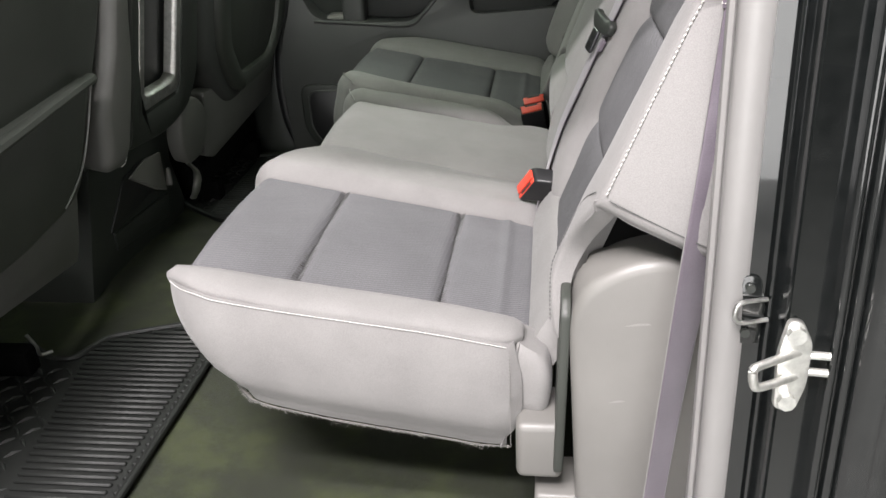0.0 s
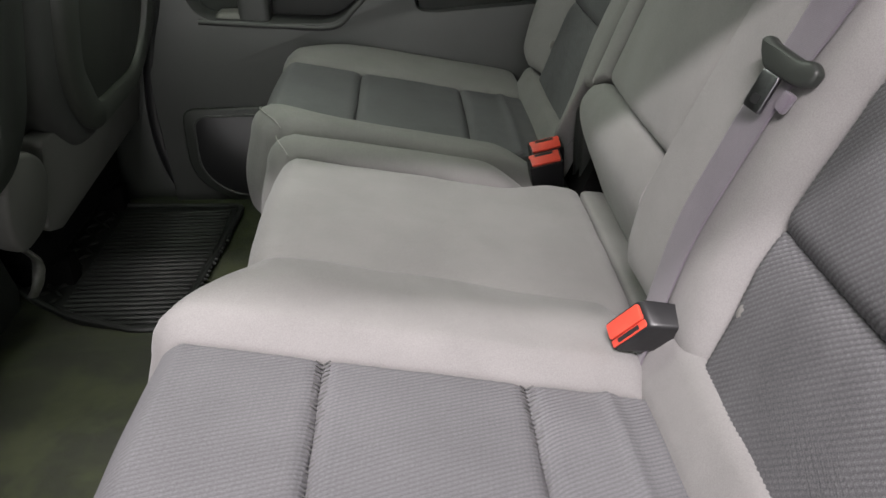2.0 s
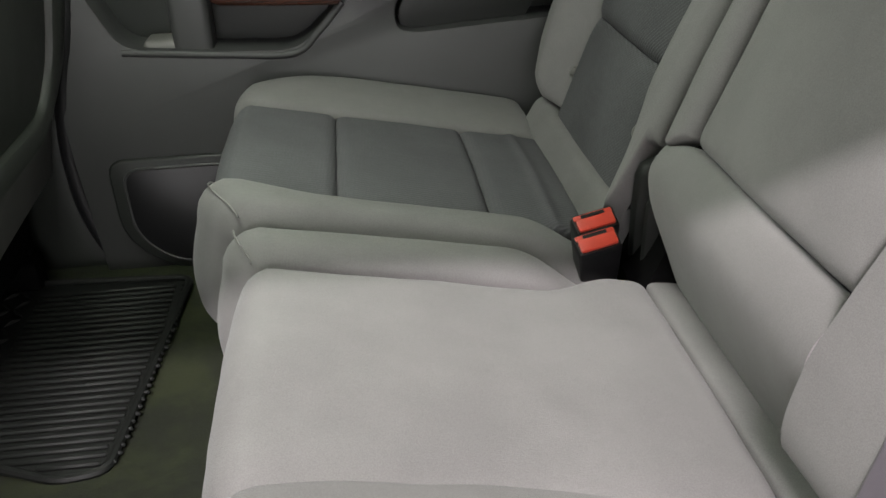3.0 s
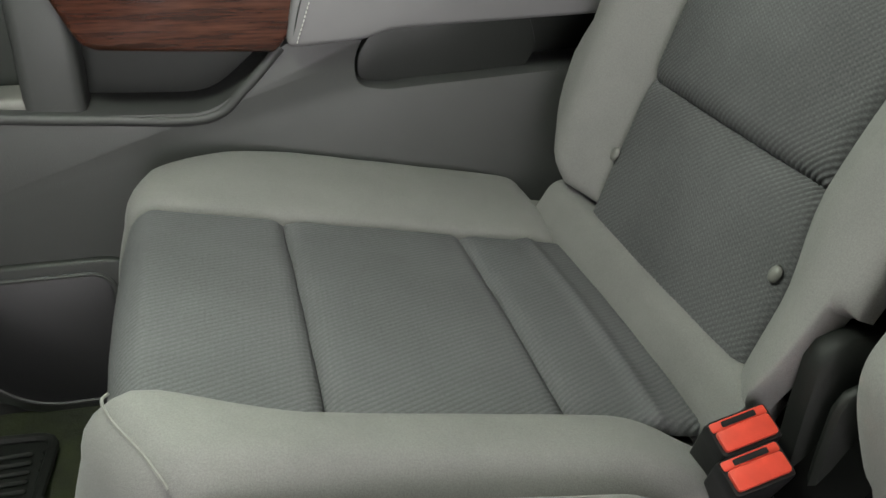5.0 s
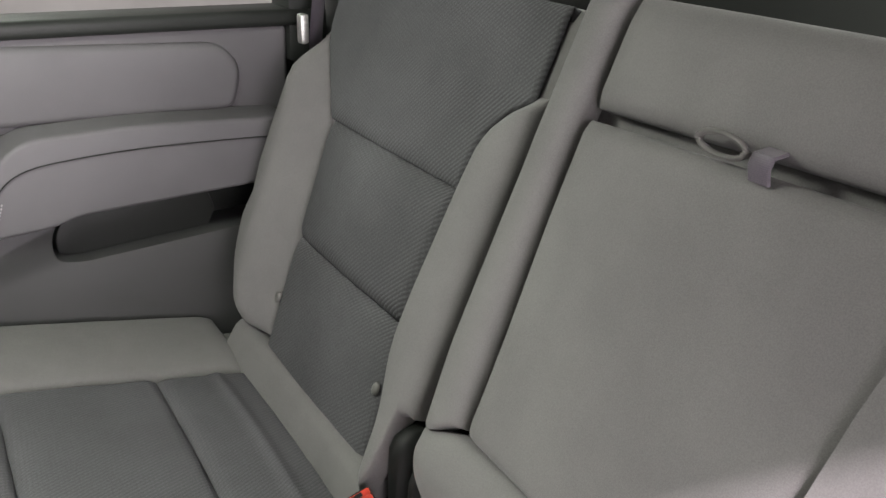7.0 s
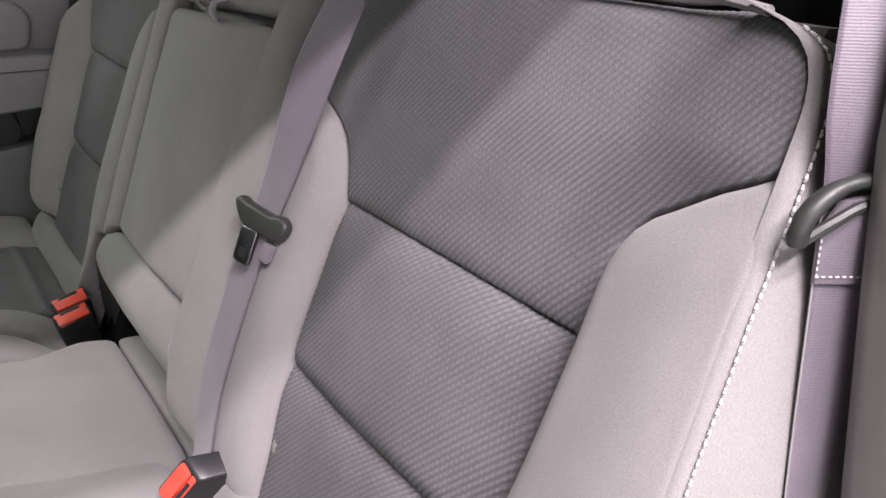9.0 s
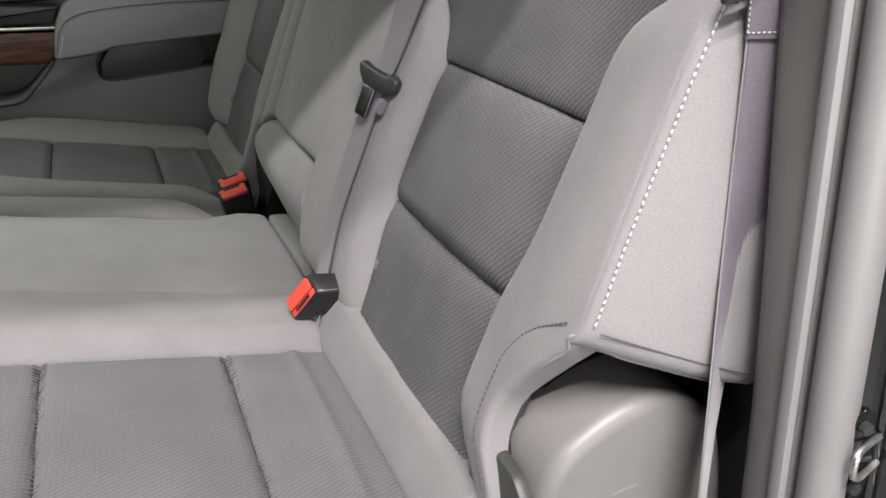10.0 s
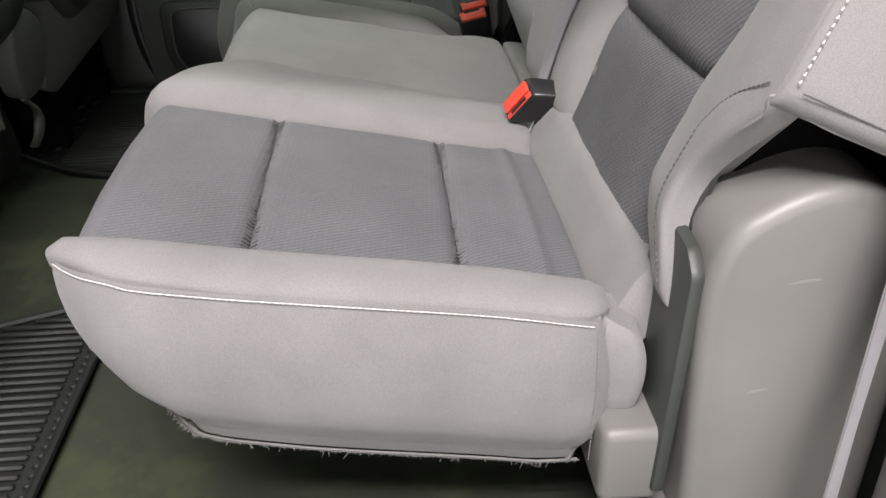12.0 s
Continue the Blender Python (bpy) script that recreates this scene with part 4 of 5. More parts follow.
BELT_R = [(0.793, -0.026, 1.15), (0.735, -0.042, 0.95), (0.694, -0.064, 0.83), (0.690, -0.069, 0.77), (0.683, -0.060, 0.63), (0.672, -0.050, 0.50), (0.652, -0.070, 0.35), (0.634, -0.098, 0.20), (0.625, -0.110, 0.12)]
part("webbing", ribbon(list(zip(spline(BELT_L, 6), spline(BELT_R, 6))), 0.0018, cords=13), WEBBING, outer_belt)
ring = [(0.6465, -0.045, 0.7615), (0.6465, -0.0455, 0.768), (0.650, -0.047, 0.777), (0.659, -0.051, 0.785), (0.670, -0.056, 0.788), (0.690, -0.066, 0.789)]
part("tongue", tube(spline(ring, 6), [0.0042 + 0.0016 * math.sin(math.pi * min(k / 20, 1)) for k in range(31)], 12, flat=0.8), PLASTIC_DARK, outer_belt, "dark plastic belt tongue loop")
part("tongue_bar", tube(spline([(0.649, -0.046, 0.763), (0.659, -0.052, 0.771), (0.671, -0.058, 0.778), (0.690, -0.067, 0.781)], 6), 0.0026, 8), PLASTIC_DARK, outer_belt)
fold = [((0.660, -0.046, 0.741), (0.684, -0.068, 0.743)), ((0.660, -0.0455, 0.755), (0.684, -0.068, 0.758)), ((0.660, -0.0455, 0.765), (0.684, -0.068, 0.772)), ((0.664, -0.050, 0.779), (0.682, -0.067, 0.784))]
part("folded_end", ribbon(list(zip(spline([a for a, b in fold], 4), spline([b for a, b in fold], 4))), 0.004, cords=10), WEBBING, outer_belt, "doubled and stitched webbing")
part("stitching", stitches([(0.6590, -0.0480, 0.7445), (0.6820, -0.0695, 0.7465)], 0.0016, 0.0012, 0.0006), THREAD, outer_belt, "pale bar stitching")
part("stitching", stitches([(0.6592, -0.0485, 0.7445), (0.6592, -0.0480, 0.766)], 0.0016, 0.0016, 0.0005), THREAD, outer_belt, "pale bar stitching")
# pale tube for the light caught along the belt's selvedge
part("backlit_edge", tube(spline([(a[0] - 0.0004, a[1] - 0.0006, a[2]) for a in BELT_L[3:]], 6), 0.0006, 5), SEAL_RUBBER, outer_belt, "pale selvedge, drawn bright as a backlit edge")

striker = thing("door_striker", 0.712, -0.165, 0.43, "white zinc door striker loop bolted to the black jamb", "striker")
jy = GROOVE_Y(0.47) - 0.040
part("plate", prism(rounded([(0.706, 0.436), (0.724, 0.436), (0.730, 0.46), (0.730, 0.50), (0.720, 0.521), (0.709, 0.521), (0.704, 0.49)], 0.006, 4), lambda u, v, w: (u, jy - w, v), 0.008, 0.002), ZINC, striker)
part("loop", tube(spline([(0.722, jy - 0.004, 0.491), (0.700, jy - 0.016, 0.490), (0.684, jy - 0.025, 0.489), (0.681, jy - 0.027, 0.486), (0.683, jy - 0.026, 0.474), (0.687, jy - 0.024, 0.469), (0.702, jy - 0.016, 0.468), (0.722, jy - 0.004, 0.468)], 3), 0.0038, 10), ZINC, striker)
for z in (0.446, 0.510):
    part("bolt", tube([(0.715, jy - 0.006, z), (0.715, jy - 0.014, z)], 0.0075, 8), ZINC, striker)
for z in (0.472, 0.488):
    part("pin", tube([(0.728, jy - 0.004, z), (0.745, jy - 0.006, z)], 0.0035, 8), ZINC, striker)

hook = thing("latch_hook", 0.685, -0.155, 0.49, "small black wire hook on a plate beside the seal", "hook")
hy = GROOVE_Y(0.51) - 0.021
part("plate", prism(rounded([(0.672, 0.484), (0.694, 0.484), (0.697, 0.52), (0.690, 0.548), (0.676, 0.548), (0.672, 0.52)], 0.006, 4), lambda u, v, w: (u, hy - w, v), 0.0025, 0.001), PAINT, hook)
part("wire", tube(spline([(0.697, hy - 0.003, 0.527), (0.676, hy - 0.009, 0.527), (0.671, hy - 0.011, 0.521), (0.672, hy - 0.011, 0.512), (0.680, hy - 0.009, 0.508), (0.699, hy - 0.003, 0.508)], 5), 0.0021, 8), CHROME, hook, "bent shiny wire")
for z in (0.496, 0.538):
    part("rivet", tube([(0.682, hy - 0.003, z), (0.682, hy - 0.007, z)], 0.004, 8), PLASTIC_DARK, hook)

# ---- middle belt, tongue and buckles ----
mid_belt = thing("seat_belt", 0.53, 0.43, 0.38, "mauve grey middle seat belt lying over the backrest", "seat belt", "rear seat belts")
def on_bolster(y, z, off=0.005):
    return tuple(back_form(y, z, inner_high(y, z) + off))


BELT_C = [(on_bolster(yl, zl, 0.003), on_bolster(yr, zr, 0.008)) for yl, zl, yr, zr in ((0.466, 0.345, 0.420, 0.345), (0.470, 0.40, 0.424, 0.40), (0.475, 0.47, 0.428, 0.472), (0.477, 0.54, 0.428, 0.544), (0.474, 0.60, 0.423, 0.606),
                                                                         (0.466, 0.65, 0.412, 0.655))]
BELT_C += [(tuple(back_form(yl, z, 0.048)), tuple(back_form(yr, z, 0.034))) for yl, z, yr in ((0.430, 0.742, 0.382), (0.408, 0.80, 0.369), (0.393, 0.835, 0.361))]
BELT_C += [((0.702, 0.374, 0.91), (0.724, 0.334, 0.91)), ((0.748, 0.342, 1.0), (0.770, 0.301, 1.0)), ((0.81, 0.30, 1.15), (0.832, 0.26, 1.15))]
ls, rs = spline([a for a, b in BELT_C], 6), spline([b for a, b in BELT_C], 6)
part("webbing", ribbon(list(zip(ls, rs)), 0.0020, cords=13), WEBBING, mid_belt)


def frame_at(p, ax, up):
    """Places of a small part: u along ax, v along up, w off the surface."""
    p, ax, up = Vector(p), Vector(ax).normalized(), Vector(up).normalized()
    w = ax.cross(up).normalized()
    return lambda u, v, k: p + ax * u + up * v + w * k


tp = frame_at(on_bolster(0.434, 0.622, 0.012), (0.27, -0.95, -0.16), (0.38, -0.06, 0.92))
t_out = rounded([(-0.036, 0.006), (-0.028, 0.012), (-0.020, 0.009), (0.014, 0.008), (0.026, 0.012), (0.036, 0.006), (0.034, -0.006), (0.022, -0.012), (0.004, -0.013), (-0.018, -0.013), (-0.029, -0.004)], 0.004, 4)
tong = part("tongue_grip", prism(t_out, lambda u, v, w: tp(u, v, -0.004 + w), 0.012, 0.004, 3), PLASTIC_DARK, mid_belt, "dark plastic tongue grip")
part("tongue_blade", prism(rounded([(-0.017, -0.012), (0.004, -0.012), (0.004, -0.046), (-0.017, -0.046)], 0.004, 3), lambda u, v, w: tp(u, v, 0.002 + w), 0.0045, 0.0014, 3), GUNMETAL, tong, "dark steel tongue blade")
part("tongue_slot", prism(rounded([(-0.011, -0.032), (-0.002, -0.032), (-0.002, -0.040), (-0.011, -0.040)], 0.001, 2), lambda u, v, w: tp(u, v, 0.0064 + w), 0.0005, 0), PLASTIC_BLACK, tong, "dark latch slot")
part("belt_stop", prism(rounded([(0.012, -0.018), (0.024, -0.018), (0.022, -0.036), (0.012, -0.034)], 0.003, 3), lambda u, v, w: tp(u, v, -0.003 + w), 0.007, 0.002), WEBBING, mid_belt, "stitched webbing stop")


def buckle(p, out, wide, label, length=0.075, width=0.046, thick=0.027, along=None):
    """A seat belt buckle: out points from the anchor to the red end, wide runs across it."""
    b = thing("belt_buckle", *p, label, "buckle", "belt buckles")
    o, w = Vector(out).normalized(), Vector(wide).normalized()
    t = o.cross(w).normalized()
    run = Vector(along).normalized() if along else o
    pv = Vector(p)
    rows = []
    for d, k in ((-length, 0.86), (-length * 0.6, 0.94), (-0.012, 1.0), (-0.004, 1.0), (0.0, 0.95)):
        rows.append([pv + run * d + w * u * width / 2 * k + t * v * thick / 2 * k for u, v in rounded([(-1, -1), (1, -1), (1, 1), (-1, 1)], 0.22, 4)])
    part("casing", loft(rows, True, True), PLASTIC_BLACK, b, "black plastic casing", 50)
    place = lambda u, v, k: pv + o * (k - 0.001) + w * u + t * v
    hw, ht = width / 2, thick / 2
    part("release_button", prism(rounded([(-hw * 0.86, -ht * 0.78), (hw * 0.86, -ht * 0.78), (hw * 0.86, ht * 0.34), (-hw * 0.86, ht * 0.34)], 0.003, 3), place, 0.0045, 0.0012), RED, b, "bright red release button")
    part("rim", prism(rounded([(-hw * 0.9, ht * 0.36), (hw * 0.9, ht * 0.36), (hw * 0.9, ht * 0.86), (-hw * 0.9, ht * 0.86)], 0.002, 3), place, 0.002, 0.0006), RED, b, "red slot surround")
    part("slot", prism(rounded([(-hw * 0.55, ht * 0.46), (hw * 0.55, ht * 0.46), (hw * 0.55, ht * 0.76), (-hw * 0.55, ht * 0.76)], 0.001, 2), place, 0.0027, 0), PLASTIC_BLACK, b, "dark slot")
    return b


buckle((0.484, 0.428, 0.397), (-0.87, -0.36, 0.33), (-0.48, 0.41, -0.78), "black buckle with red button beside the folded belt", 0.055, 0.052, 0.028, (-0.97, 0.12, 0.05))
buckle((0.486, 0.914, 0.388), (-0.15, -0.42, 0.88), (0.97, 0.05, 0.20), "black buckle with red button in the bench gap", 0.09, 0.048, 0.027)
buckle((0.482, 0.889, 0.377), (-0.15, -0.42, 0.88), (0.97, 0.05, 0.20), "black buckle with red button in the bench gap", 0.09, 0.048, 0.027)


# ---- front seats and console ----
def front_x(z):
    return -0.2 + 0.22 * (z - 0.47)


def on_front(lift=0.0):
    """Places on the backs of the front seats: u is y, v is z, w goes forward into the seat."""
    return lambda u, v, w: Vector((front_x(v) + lift - w, u, v + 0.22 * (w - lift)))


def dome(outline, lift, high, material, name, parent, label="", rings=7, soft=0.05):
    """A padded panel: rings of an outline that shrink and rise towards its middle."""
    cu = sum(u for u, v in outline) / len(outline)
    cv = sum(v for u, v in outline) / len(outline)
    rows = []
    place = on_front(lift)
    for k in range(-1, rings + 1):
        q = max(k, 0) / rings
        shrink = 1 - soft * (1 - math.cos(q * math.pi / 2)) / max(abs(outline[0][0] - cu), 0.05)
        rows.append([place(cu + (u - cu) * shrink, cv + (v - cv) * lerp(1, shrink, 0.6), (0.03 if k < 0 else -high * math.sin(q * math.pi / 2))) for u, v in outline])
    return part(name, loft(rows, True, True), material, parent, label)


driver = thing("front_seat", -0.3, 0.2, FLOOR, "dark vinyl backed front seat with a map pocket", "car seat", "front seats")
d_out = rounded([(-0.09, 0.372), (0.30, 0.368), (0.398, 0.392), (0.416, 0.51), (0.455, 0.61), (0.475, 0.72), (0.455, 0.95), (0.36, 1.06), (0.05, 1.06), (-0.06, 0.95), (-0.09, 0.60)], 0.05, 5)
part("backrest", prism(d_out, on_front(0.0), 0.13, 0.028, 5), VINYL, driver)
p_out = rounded([(-0.06, 0.560), (0.17, 0.572), (0.385, 0.588), (0.355, 0.462), (0.302, 0.414), (0.205, 0.394), (-0.06, 0.386)], [0.01, 0.02, 0.006, 0.05, 0.05, 0.05, 0.02], 5)
pocket = dome(p_out, 0.004, 0.016, VINYL, "map_pocket", driver, "dark vinyl map pocket", soft=0.03)
part("pocket_hem", tube(spline([on_front(0.018)(u, v, 0) for u, v in ((-0.05, 0.553), (0.06, 0.556), (0.17, 0.566), (0.28, 0.579), (0.384, 0.590))], 6), 0.010, 8, flat=0.8), VINYL, pocket, "rolled pocket hem")
part("pocket_piping", tube(spline([on_front(0.016)(u, v, 0) for u, v in ((0.386, 0.588), (0.374, 0.52), (0.354, 0.462), (0.325, 0.432), (0.30, 0.414))], 6), 0.0016, 6), SEAL_RUBBER, pocket, "pale piping")
part("valance", prism(rounded([(-0.09, 0.40), (0.40, 0.405), (0.402, 0.30), (0.395, 0.268), (0.146, 0.292), (-0.09, 0.30)], 0.012, 3), on_front(-0.018), 0.03, 0.004), PLASTIC_SOFT, driver, "grey plastic lower valance")
part("seat_base", box(-0.72, -0.36, -0.05, 0.38, 0.22, 0.36, 0.02, 3), SHADE_BLACK, driver, "seat base, blackened for the shade under the seat")
part("seat_rail", box(-0.74, -0.34, 0.30, 0.335, 0.10, 0.15, 0.006), SHADE_BLACK, driver, "seat rail, blackened for the shade under the seat")
part("seat_rail", box(-0.74, -0.34, 0.0, 0.035, 0.10, 0.15, 0.006), SHADE_BLACK, driver, "seat rail, blackened for the shade under the seat")
part("rail_clip", tube(spline([(-0.345, 0.325, 0.17), (-0.335, 0.328, 0.145), (-0.338, 0.335, 0.125), (-0.325, 0.35, 0.122)], 5), 0.003, 6), CHROME, driver, "bent steel rail clip")

console = thing("centre_console", -0.33, 0.70, FLOOR, "dark plastic centre console with a metal framed recess", "console")
strip = rounded([(0.438, 0.424), (0.452, 0.408), (0.500, 0.402), (0.516, 0.420), (0.526, 0.576), (0.512, 0.669), (0.490, 0.90), (0.466, 0.90), (0.452, 0.61), (0.424, 0.513)], 0.02, 4)
pad = dome(strip, 0.0, 0.020, PLASTIC_SOFT, "side_pad", console, "grey padded side with pale stitching", soft=0.018)
part("stitching", stitches(spline([on_front(0.012)(u, v, 0) for u, v in ((0.49, 0.408), (0.510, 0.425), (0.522, 0.576), (0.508, 0.669), (0.489, 0.88))], 8), 0.004, 0.0018, 0.0011), THREAD, pad, "pale stitching")
c_out = rounded([(0.528, 0.415), (0.70, 0.405), (0.785, 0.422), (0.832, 0.470), (0.822, 0.617), (0.80, 0.95), (0.528, 0.95)], [0.01, 0.05, 0.05, 0.06, 0.05, 0.05, 0.03], 6)
i_out = rounded([(0.560, 0.470), (0.742, 0.470), (0.742, 0.90), (0.560, 0.90)], 0.016, 6)


def framed(name, outer, inner, lift, deep, material, parent, label=""):
    """A rounded frame round an opening; both outlines run the same way round."""
    n = 72

    def even(o):
        ps = [Vector(p) for p in o] + [Vector(o[0])]
        run = [0.0]
        for a, b in zip(ps, ps[1:]):
            run.append(run[-1] + (b - a).length)
        c = sum((Vector(p) for p in o), Vector((0, 0))) / len(o)
        out = []
        for k in range(n):
            ang = 2 * math.pi * k / n
            d = Vector((math.cos(ang), math.sin(ang)))
            best = 0.001
            for a, b in zip(ps, ps[1:]):
                e = b - a
                den = d.x * e.y - d.y * e.x
                if abs(den) > 1e-9:
                    f = a - c
                    t, q = (f.x * e.y - f.y * e.x) / den, (f.x * d.y - f.y * d.x) / den
                    if t > 0 and -1e-6 <= q <= 1 + 1e-6:
                        best = max(best, t)
            out.append(c + d * best)
        return out

    ci = sum((Vector(p) for p in inner), Vector((0, 0))) / len(inner)
    outer = [(u, v) for u, v in outer]
    a, b = even(outer), even(inner)
    place = on_front(lift)
    rows = []
    for f, w in ((0.0, 0.05), (0.0, 0.012), (0.04, 0.004), (0.14, 0.0), (0.85, 0.0), (0.96, 0.003), (1.0, 0.010), (1.0, deep)):
        rows.append([place(lerp(p.x, q.x, f), lerp(p.y, q.y, f), w) for p, q in zip(a, b)])
    return part(name, loft(rows, True), material, parent, label)


framed("back_panel", c_out, i_out, 0.012, 0.035, PLASTIC_DARK, console, "dark moulded back panel")
trim_o, trim_i = rounded([(0.562, 0.472), (0.740, 0.472), (0.740, 0.898), (0.562, 0.898)], 0.014, 6), rounded([(0.585, 0.500), (0.715, 0.500), (0.715, 0.875), (0.585, 0.875)], 0.006, 6)
framed("metal_frame", trim_o, trim_i, 0.010, 0.022, CHROME, console, "brushed metal frame")
part("recess", prism(trim_o, on_front(-0.018), 0.01, 0), PLASTIC_BLACK, console, "dark recess floor")


def on_base(lift=0.0):
    return lambda u, v, w: Vector((-0.34 + 0.215 * (v - 0.138) + lift - w, u, v))


part("base", prism(rounded([(0.528, 0.385), (0.532, 0.11), (0.975, 0.11), (0.972, 0.15), (0.885, 0.275), (0.85, 0.40)], 0.006, 3), on_base(), 0.20, 0.004), PLASTIC_DARK, console, "dark console base")
part("cup_recess", prism(rounded([(0.60, 0.225), (0.655, 0.322), (0.74, 0.330), (0.80, 0.240)], 0.008, 3), on_base(0.004), 0.006, 0.001), PLASTIC_BLACK, console, "dark open pocket")
part("pocket_flap", prism(rounded([(0.672, 0.312), (0.738, 0.328), (0.812, 0.318), (0.852, 0.216), (0.80, 0.238)], 0.003, 3), on_base(0.008), 0.008, 0.002), PLASTIC_GREY, console, "pale grey angled pocket wall")
part("kick_panel", prism(rounded([(0.612, 0.222), (0.626, 0.178), (0.875, 0.145), (0.862, 0.205)], 0.004, 3), on_base(0.006), 0.008, 0.002), PLASTIC_DARK, console, "dark raised kick panel")
part("tab", box(-0.322, -0.308, 0.862, 0.872, 0.222, 0.262, 0.002), PLASTIC_GREY, console, "small grey tab")
h_out = rounded([(0.79, 0.43), (0.865, 0.422), (0.925, 0.385), (0.945, 0.335), (0.932, 0.275), (0.845, 0.268), (0.80, 0.33)], 0.035, 5)
part("hinge_cover", prism(h_out, on_front(-0.006), 0.035, 0.008, 3), PLASTIC_SOFT, console, "grey rounded hinge cover")
part("lever", tube(spline([(-0.27, 0.88, 0.27), (-0.26, 0.895, 0.24), (-0.27, 0.90, 0.20), (-0.285, 0.905, 0.175)], 5), 0.009, 8, flat=0.5), CHROME, console, "worn metal hinge lever")

passenger = thing("front_seat", -0.3, 1.2, FLOOR, "dark vinyl backed front passenger seat", "car seat", "front seats")
f_out = rounded([(0.862, 0.62), (0.885, 0.475), (0.965, 0.408), (1.085, 0.334), (1.36, 0.352), (1.45, 0.40), (1.475, 0.52), (1.46, 0.95), (1.36, 1.06), (0.98, 1.06), (0.86, 0.92)], 0.05, 5)
part("backrest", prism(f_out, on_front(0.0), 0.13, 0.026, 5), PLASTIC_MID, passenger)
g_out = rounded([(0.93, 0.60), (0.955, 0.50), (1.00, 0.44), (1.09, 0.365), (1.33, 0.375), (1.42, 0.45), (1.44, 0.55), (1.42, 0.95), (0.96, 0.95)], 0.04, 5)
i2 = rounded([(1.00, 0.60), (1.02, 0.50), (1.11, 0.410), (1.32, 0.410), (1.37, 0.47), (1.38, 0.92), (1.02, 0.92)], 0.03, 5)
framed("pocket_rim", g_out, i2, 0.016, 0.014, VINYL, passenger, "dark rolled pocket rim")
part("map_pocket", prism(i2, on_front(0.004), 0.012, 0.003), VINYL, passenger, "dark net pocket")
part("valance", prism(rounded([(0.935, 0.405), (0.962, 0.250), (1.02, 0.228), (1.36, 0.255), (1.50, 0.265), (1.50, 0.38), (1.30, 0.40)], 0.012, 3), on_front(-0.014), 0.03, 0.004), PLASTIC_SOFT, passenger, "grey plastic lower valance")
part("seat_base", box(-0.70, -0.30, 1.02, 1.42, 0.15, 0.34, 0.02, 3), SHADE_BLACK, passenger, "seat base, blackened for the shade under the seat")
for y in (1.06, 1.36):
    part("seat_rail", box(-0.72, -0.29, y, y + 0.04, 0.10, 0.152, 0.006), SHADE_BLACK, passenger, "seat rail, blackened for the shade under the seat")


# ---- rubber floor mats ----
def inside(poly, x, y):
    hit = False
    for (x0, y0), (x1, y1) in zip(poly, poly[1:] + poly[:1]):
        if (y0 > y) != (y1 > y) and x < x0 + (y - y0) / (y1 - y0) * (x1 - x0):
            hit = not hit
    return hit


def floor_mat(outline, label, tread_x, rib_x, rib_y, slant=0.0):
    """A rubber mat: rim, sheet, long ribs, a border of studs and tread plates."""
    z = FLOOR + 0.012
    cx, cy = sum(p[0] for p in outline) / len(outline), sum(p[1] for p in outline) / len(outline)
    mat = thing("floor_mat", cx, cy, FLOOR, label, "floor mat", "rubber mats")
    part("sheet", prism(outline, lambda u, v, w: (u, v, z - 0.011 + w), 0.012, 0.002), RUBBER, mat)
    part("rim", tube([(u, v, z + 0.003) for u, v in outline + outline[:1]], 0.006, 8, caps=False), RUBBER, mat, "raised rubber rim")
    y = rib_y[0]
    pitch = 0.0145
    while y < rib_y[1]:
        xs = [x for x in np.linspace(rib_x[0] - slant * y, rib_x[1], 60) if inside(outline, x, y) and inside(outline, x, y + 0.01) and inside(outline, x, y - 0.01)]
        if len(xs) > 4:
            part("rib", box(xs[0], xs[-1] - 0.006, y - 0.0042, y + 0.0042, z, z + 0.0065, 0.0026, 1), RUBBER, mat)
            part("stud", box(xs[-1] + 0.002, xs[-1] + 0.013, y - 0.003, y + 0.003, z, z + 0.006, 0.002, 1), RUBBER, mat)
        y += pitch
    k = 0
    for gx in np.arange(tread_x[0], tread_x[1], 0.026):
        k += 1
        for j, gy in enumerate(np.arange(rib_y[0], rib_y[1], 0.026)):
            if gx < rib_x[0] - slant * gy - 0.012 and inside(outline, gx, gy) and inside(outline, gx - 0.02, gy) and inside(outline, gx, gy + 0.02):
                a = radians(45 if (k + j) % 2 else -45)
                c, s2 = math.cos(a) * 0.0135, math.sin(a) * 0.0135
                part("tread", tube([(gx - c, gy - s2, z), (gx, gy, z + 0.0025), (gx + c, gy + s2, z)], [0.0016, 0.0046, 0.0016], 6), RUBBER, mat)
    return mat


near_out = rounded([(-0.052, -0.04), (-0.052, 0.49), (-0.085, 0.495), (-0.15, 0.470), (-0.262, 0.428), (-0.292, 0.352), (-0.335, 0.352), (-0.40, 0.398), (-0.46, 0.36), (-0.50, 0.20), (-0.50, -0.04)], 0.02, 4)
far_out = rounded([(-0.052, 1.36), (-0.088, 0.915), (-0.14, 0.905), (-0.26, 0.955), (-0.35, 1.02), (-0.45, 1.12), (-0.50, 1.22), (-0.50, 1.38), (-0.30, 1.38)], 0.02, 4)
floor_mat(near_out, "black ribbed rubber floor mat on the carpet", (-0.49, -0.20), (-0.209, -0.066), (-0.02, 0.47), 0.18)
floor_mat(far_out, "black ribbed rubber floor mat below the single seat", (-0.49, -0.29), (-0.285, -0.066), (0.93, 1.35))

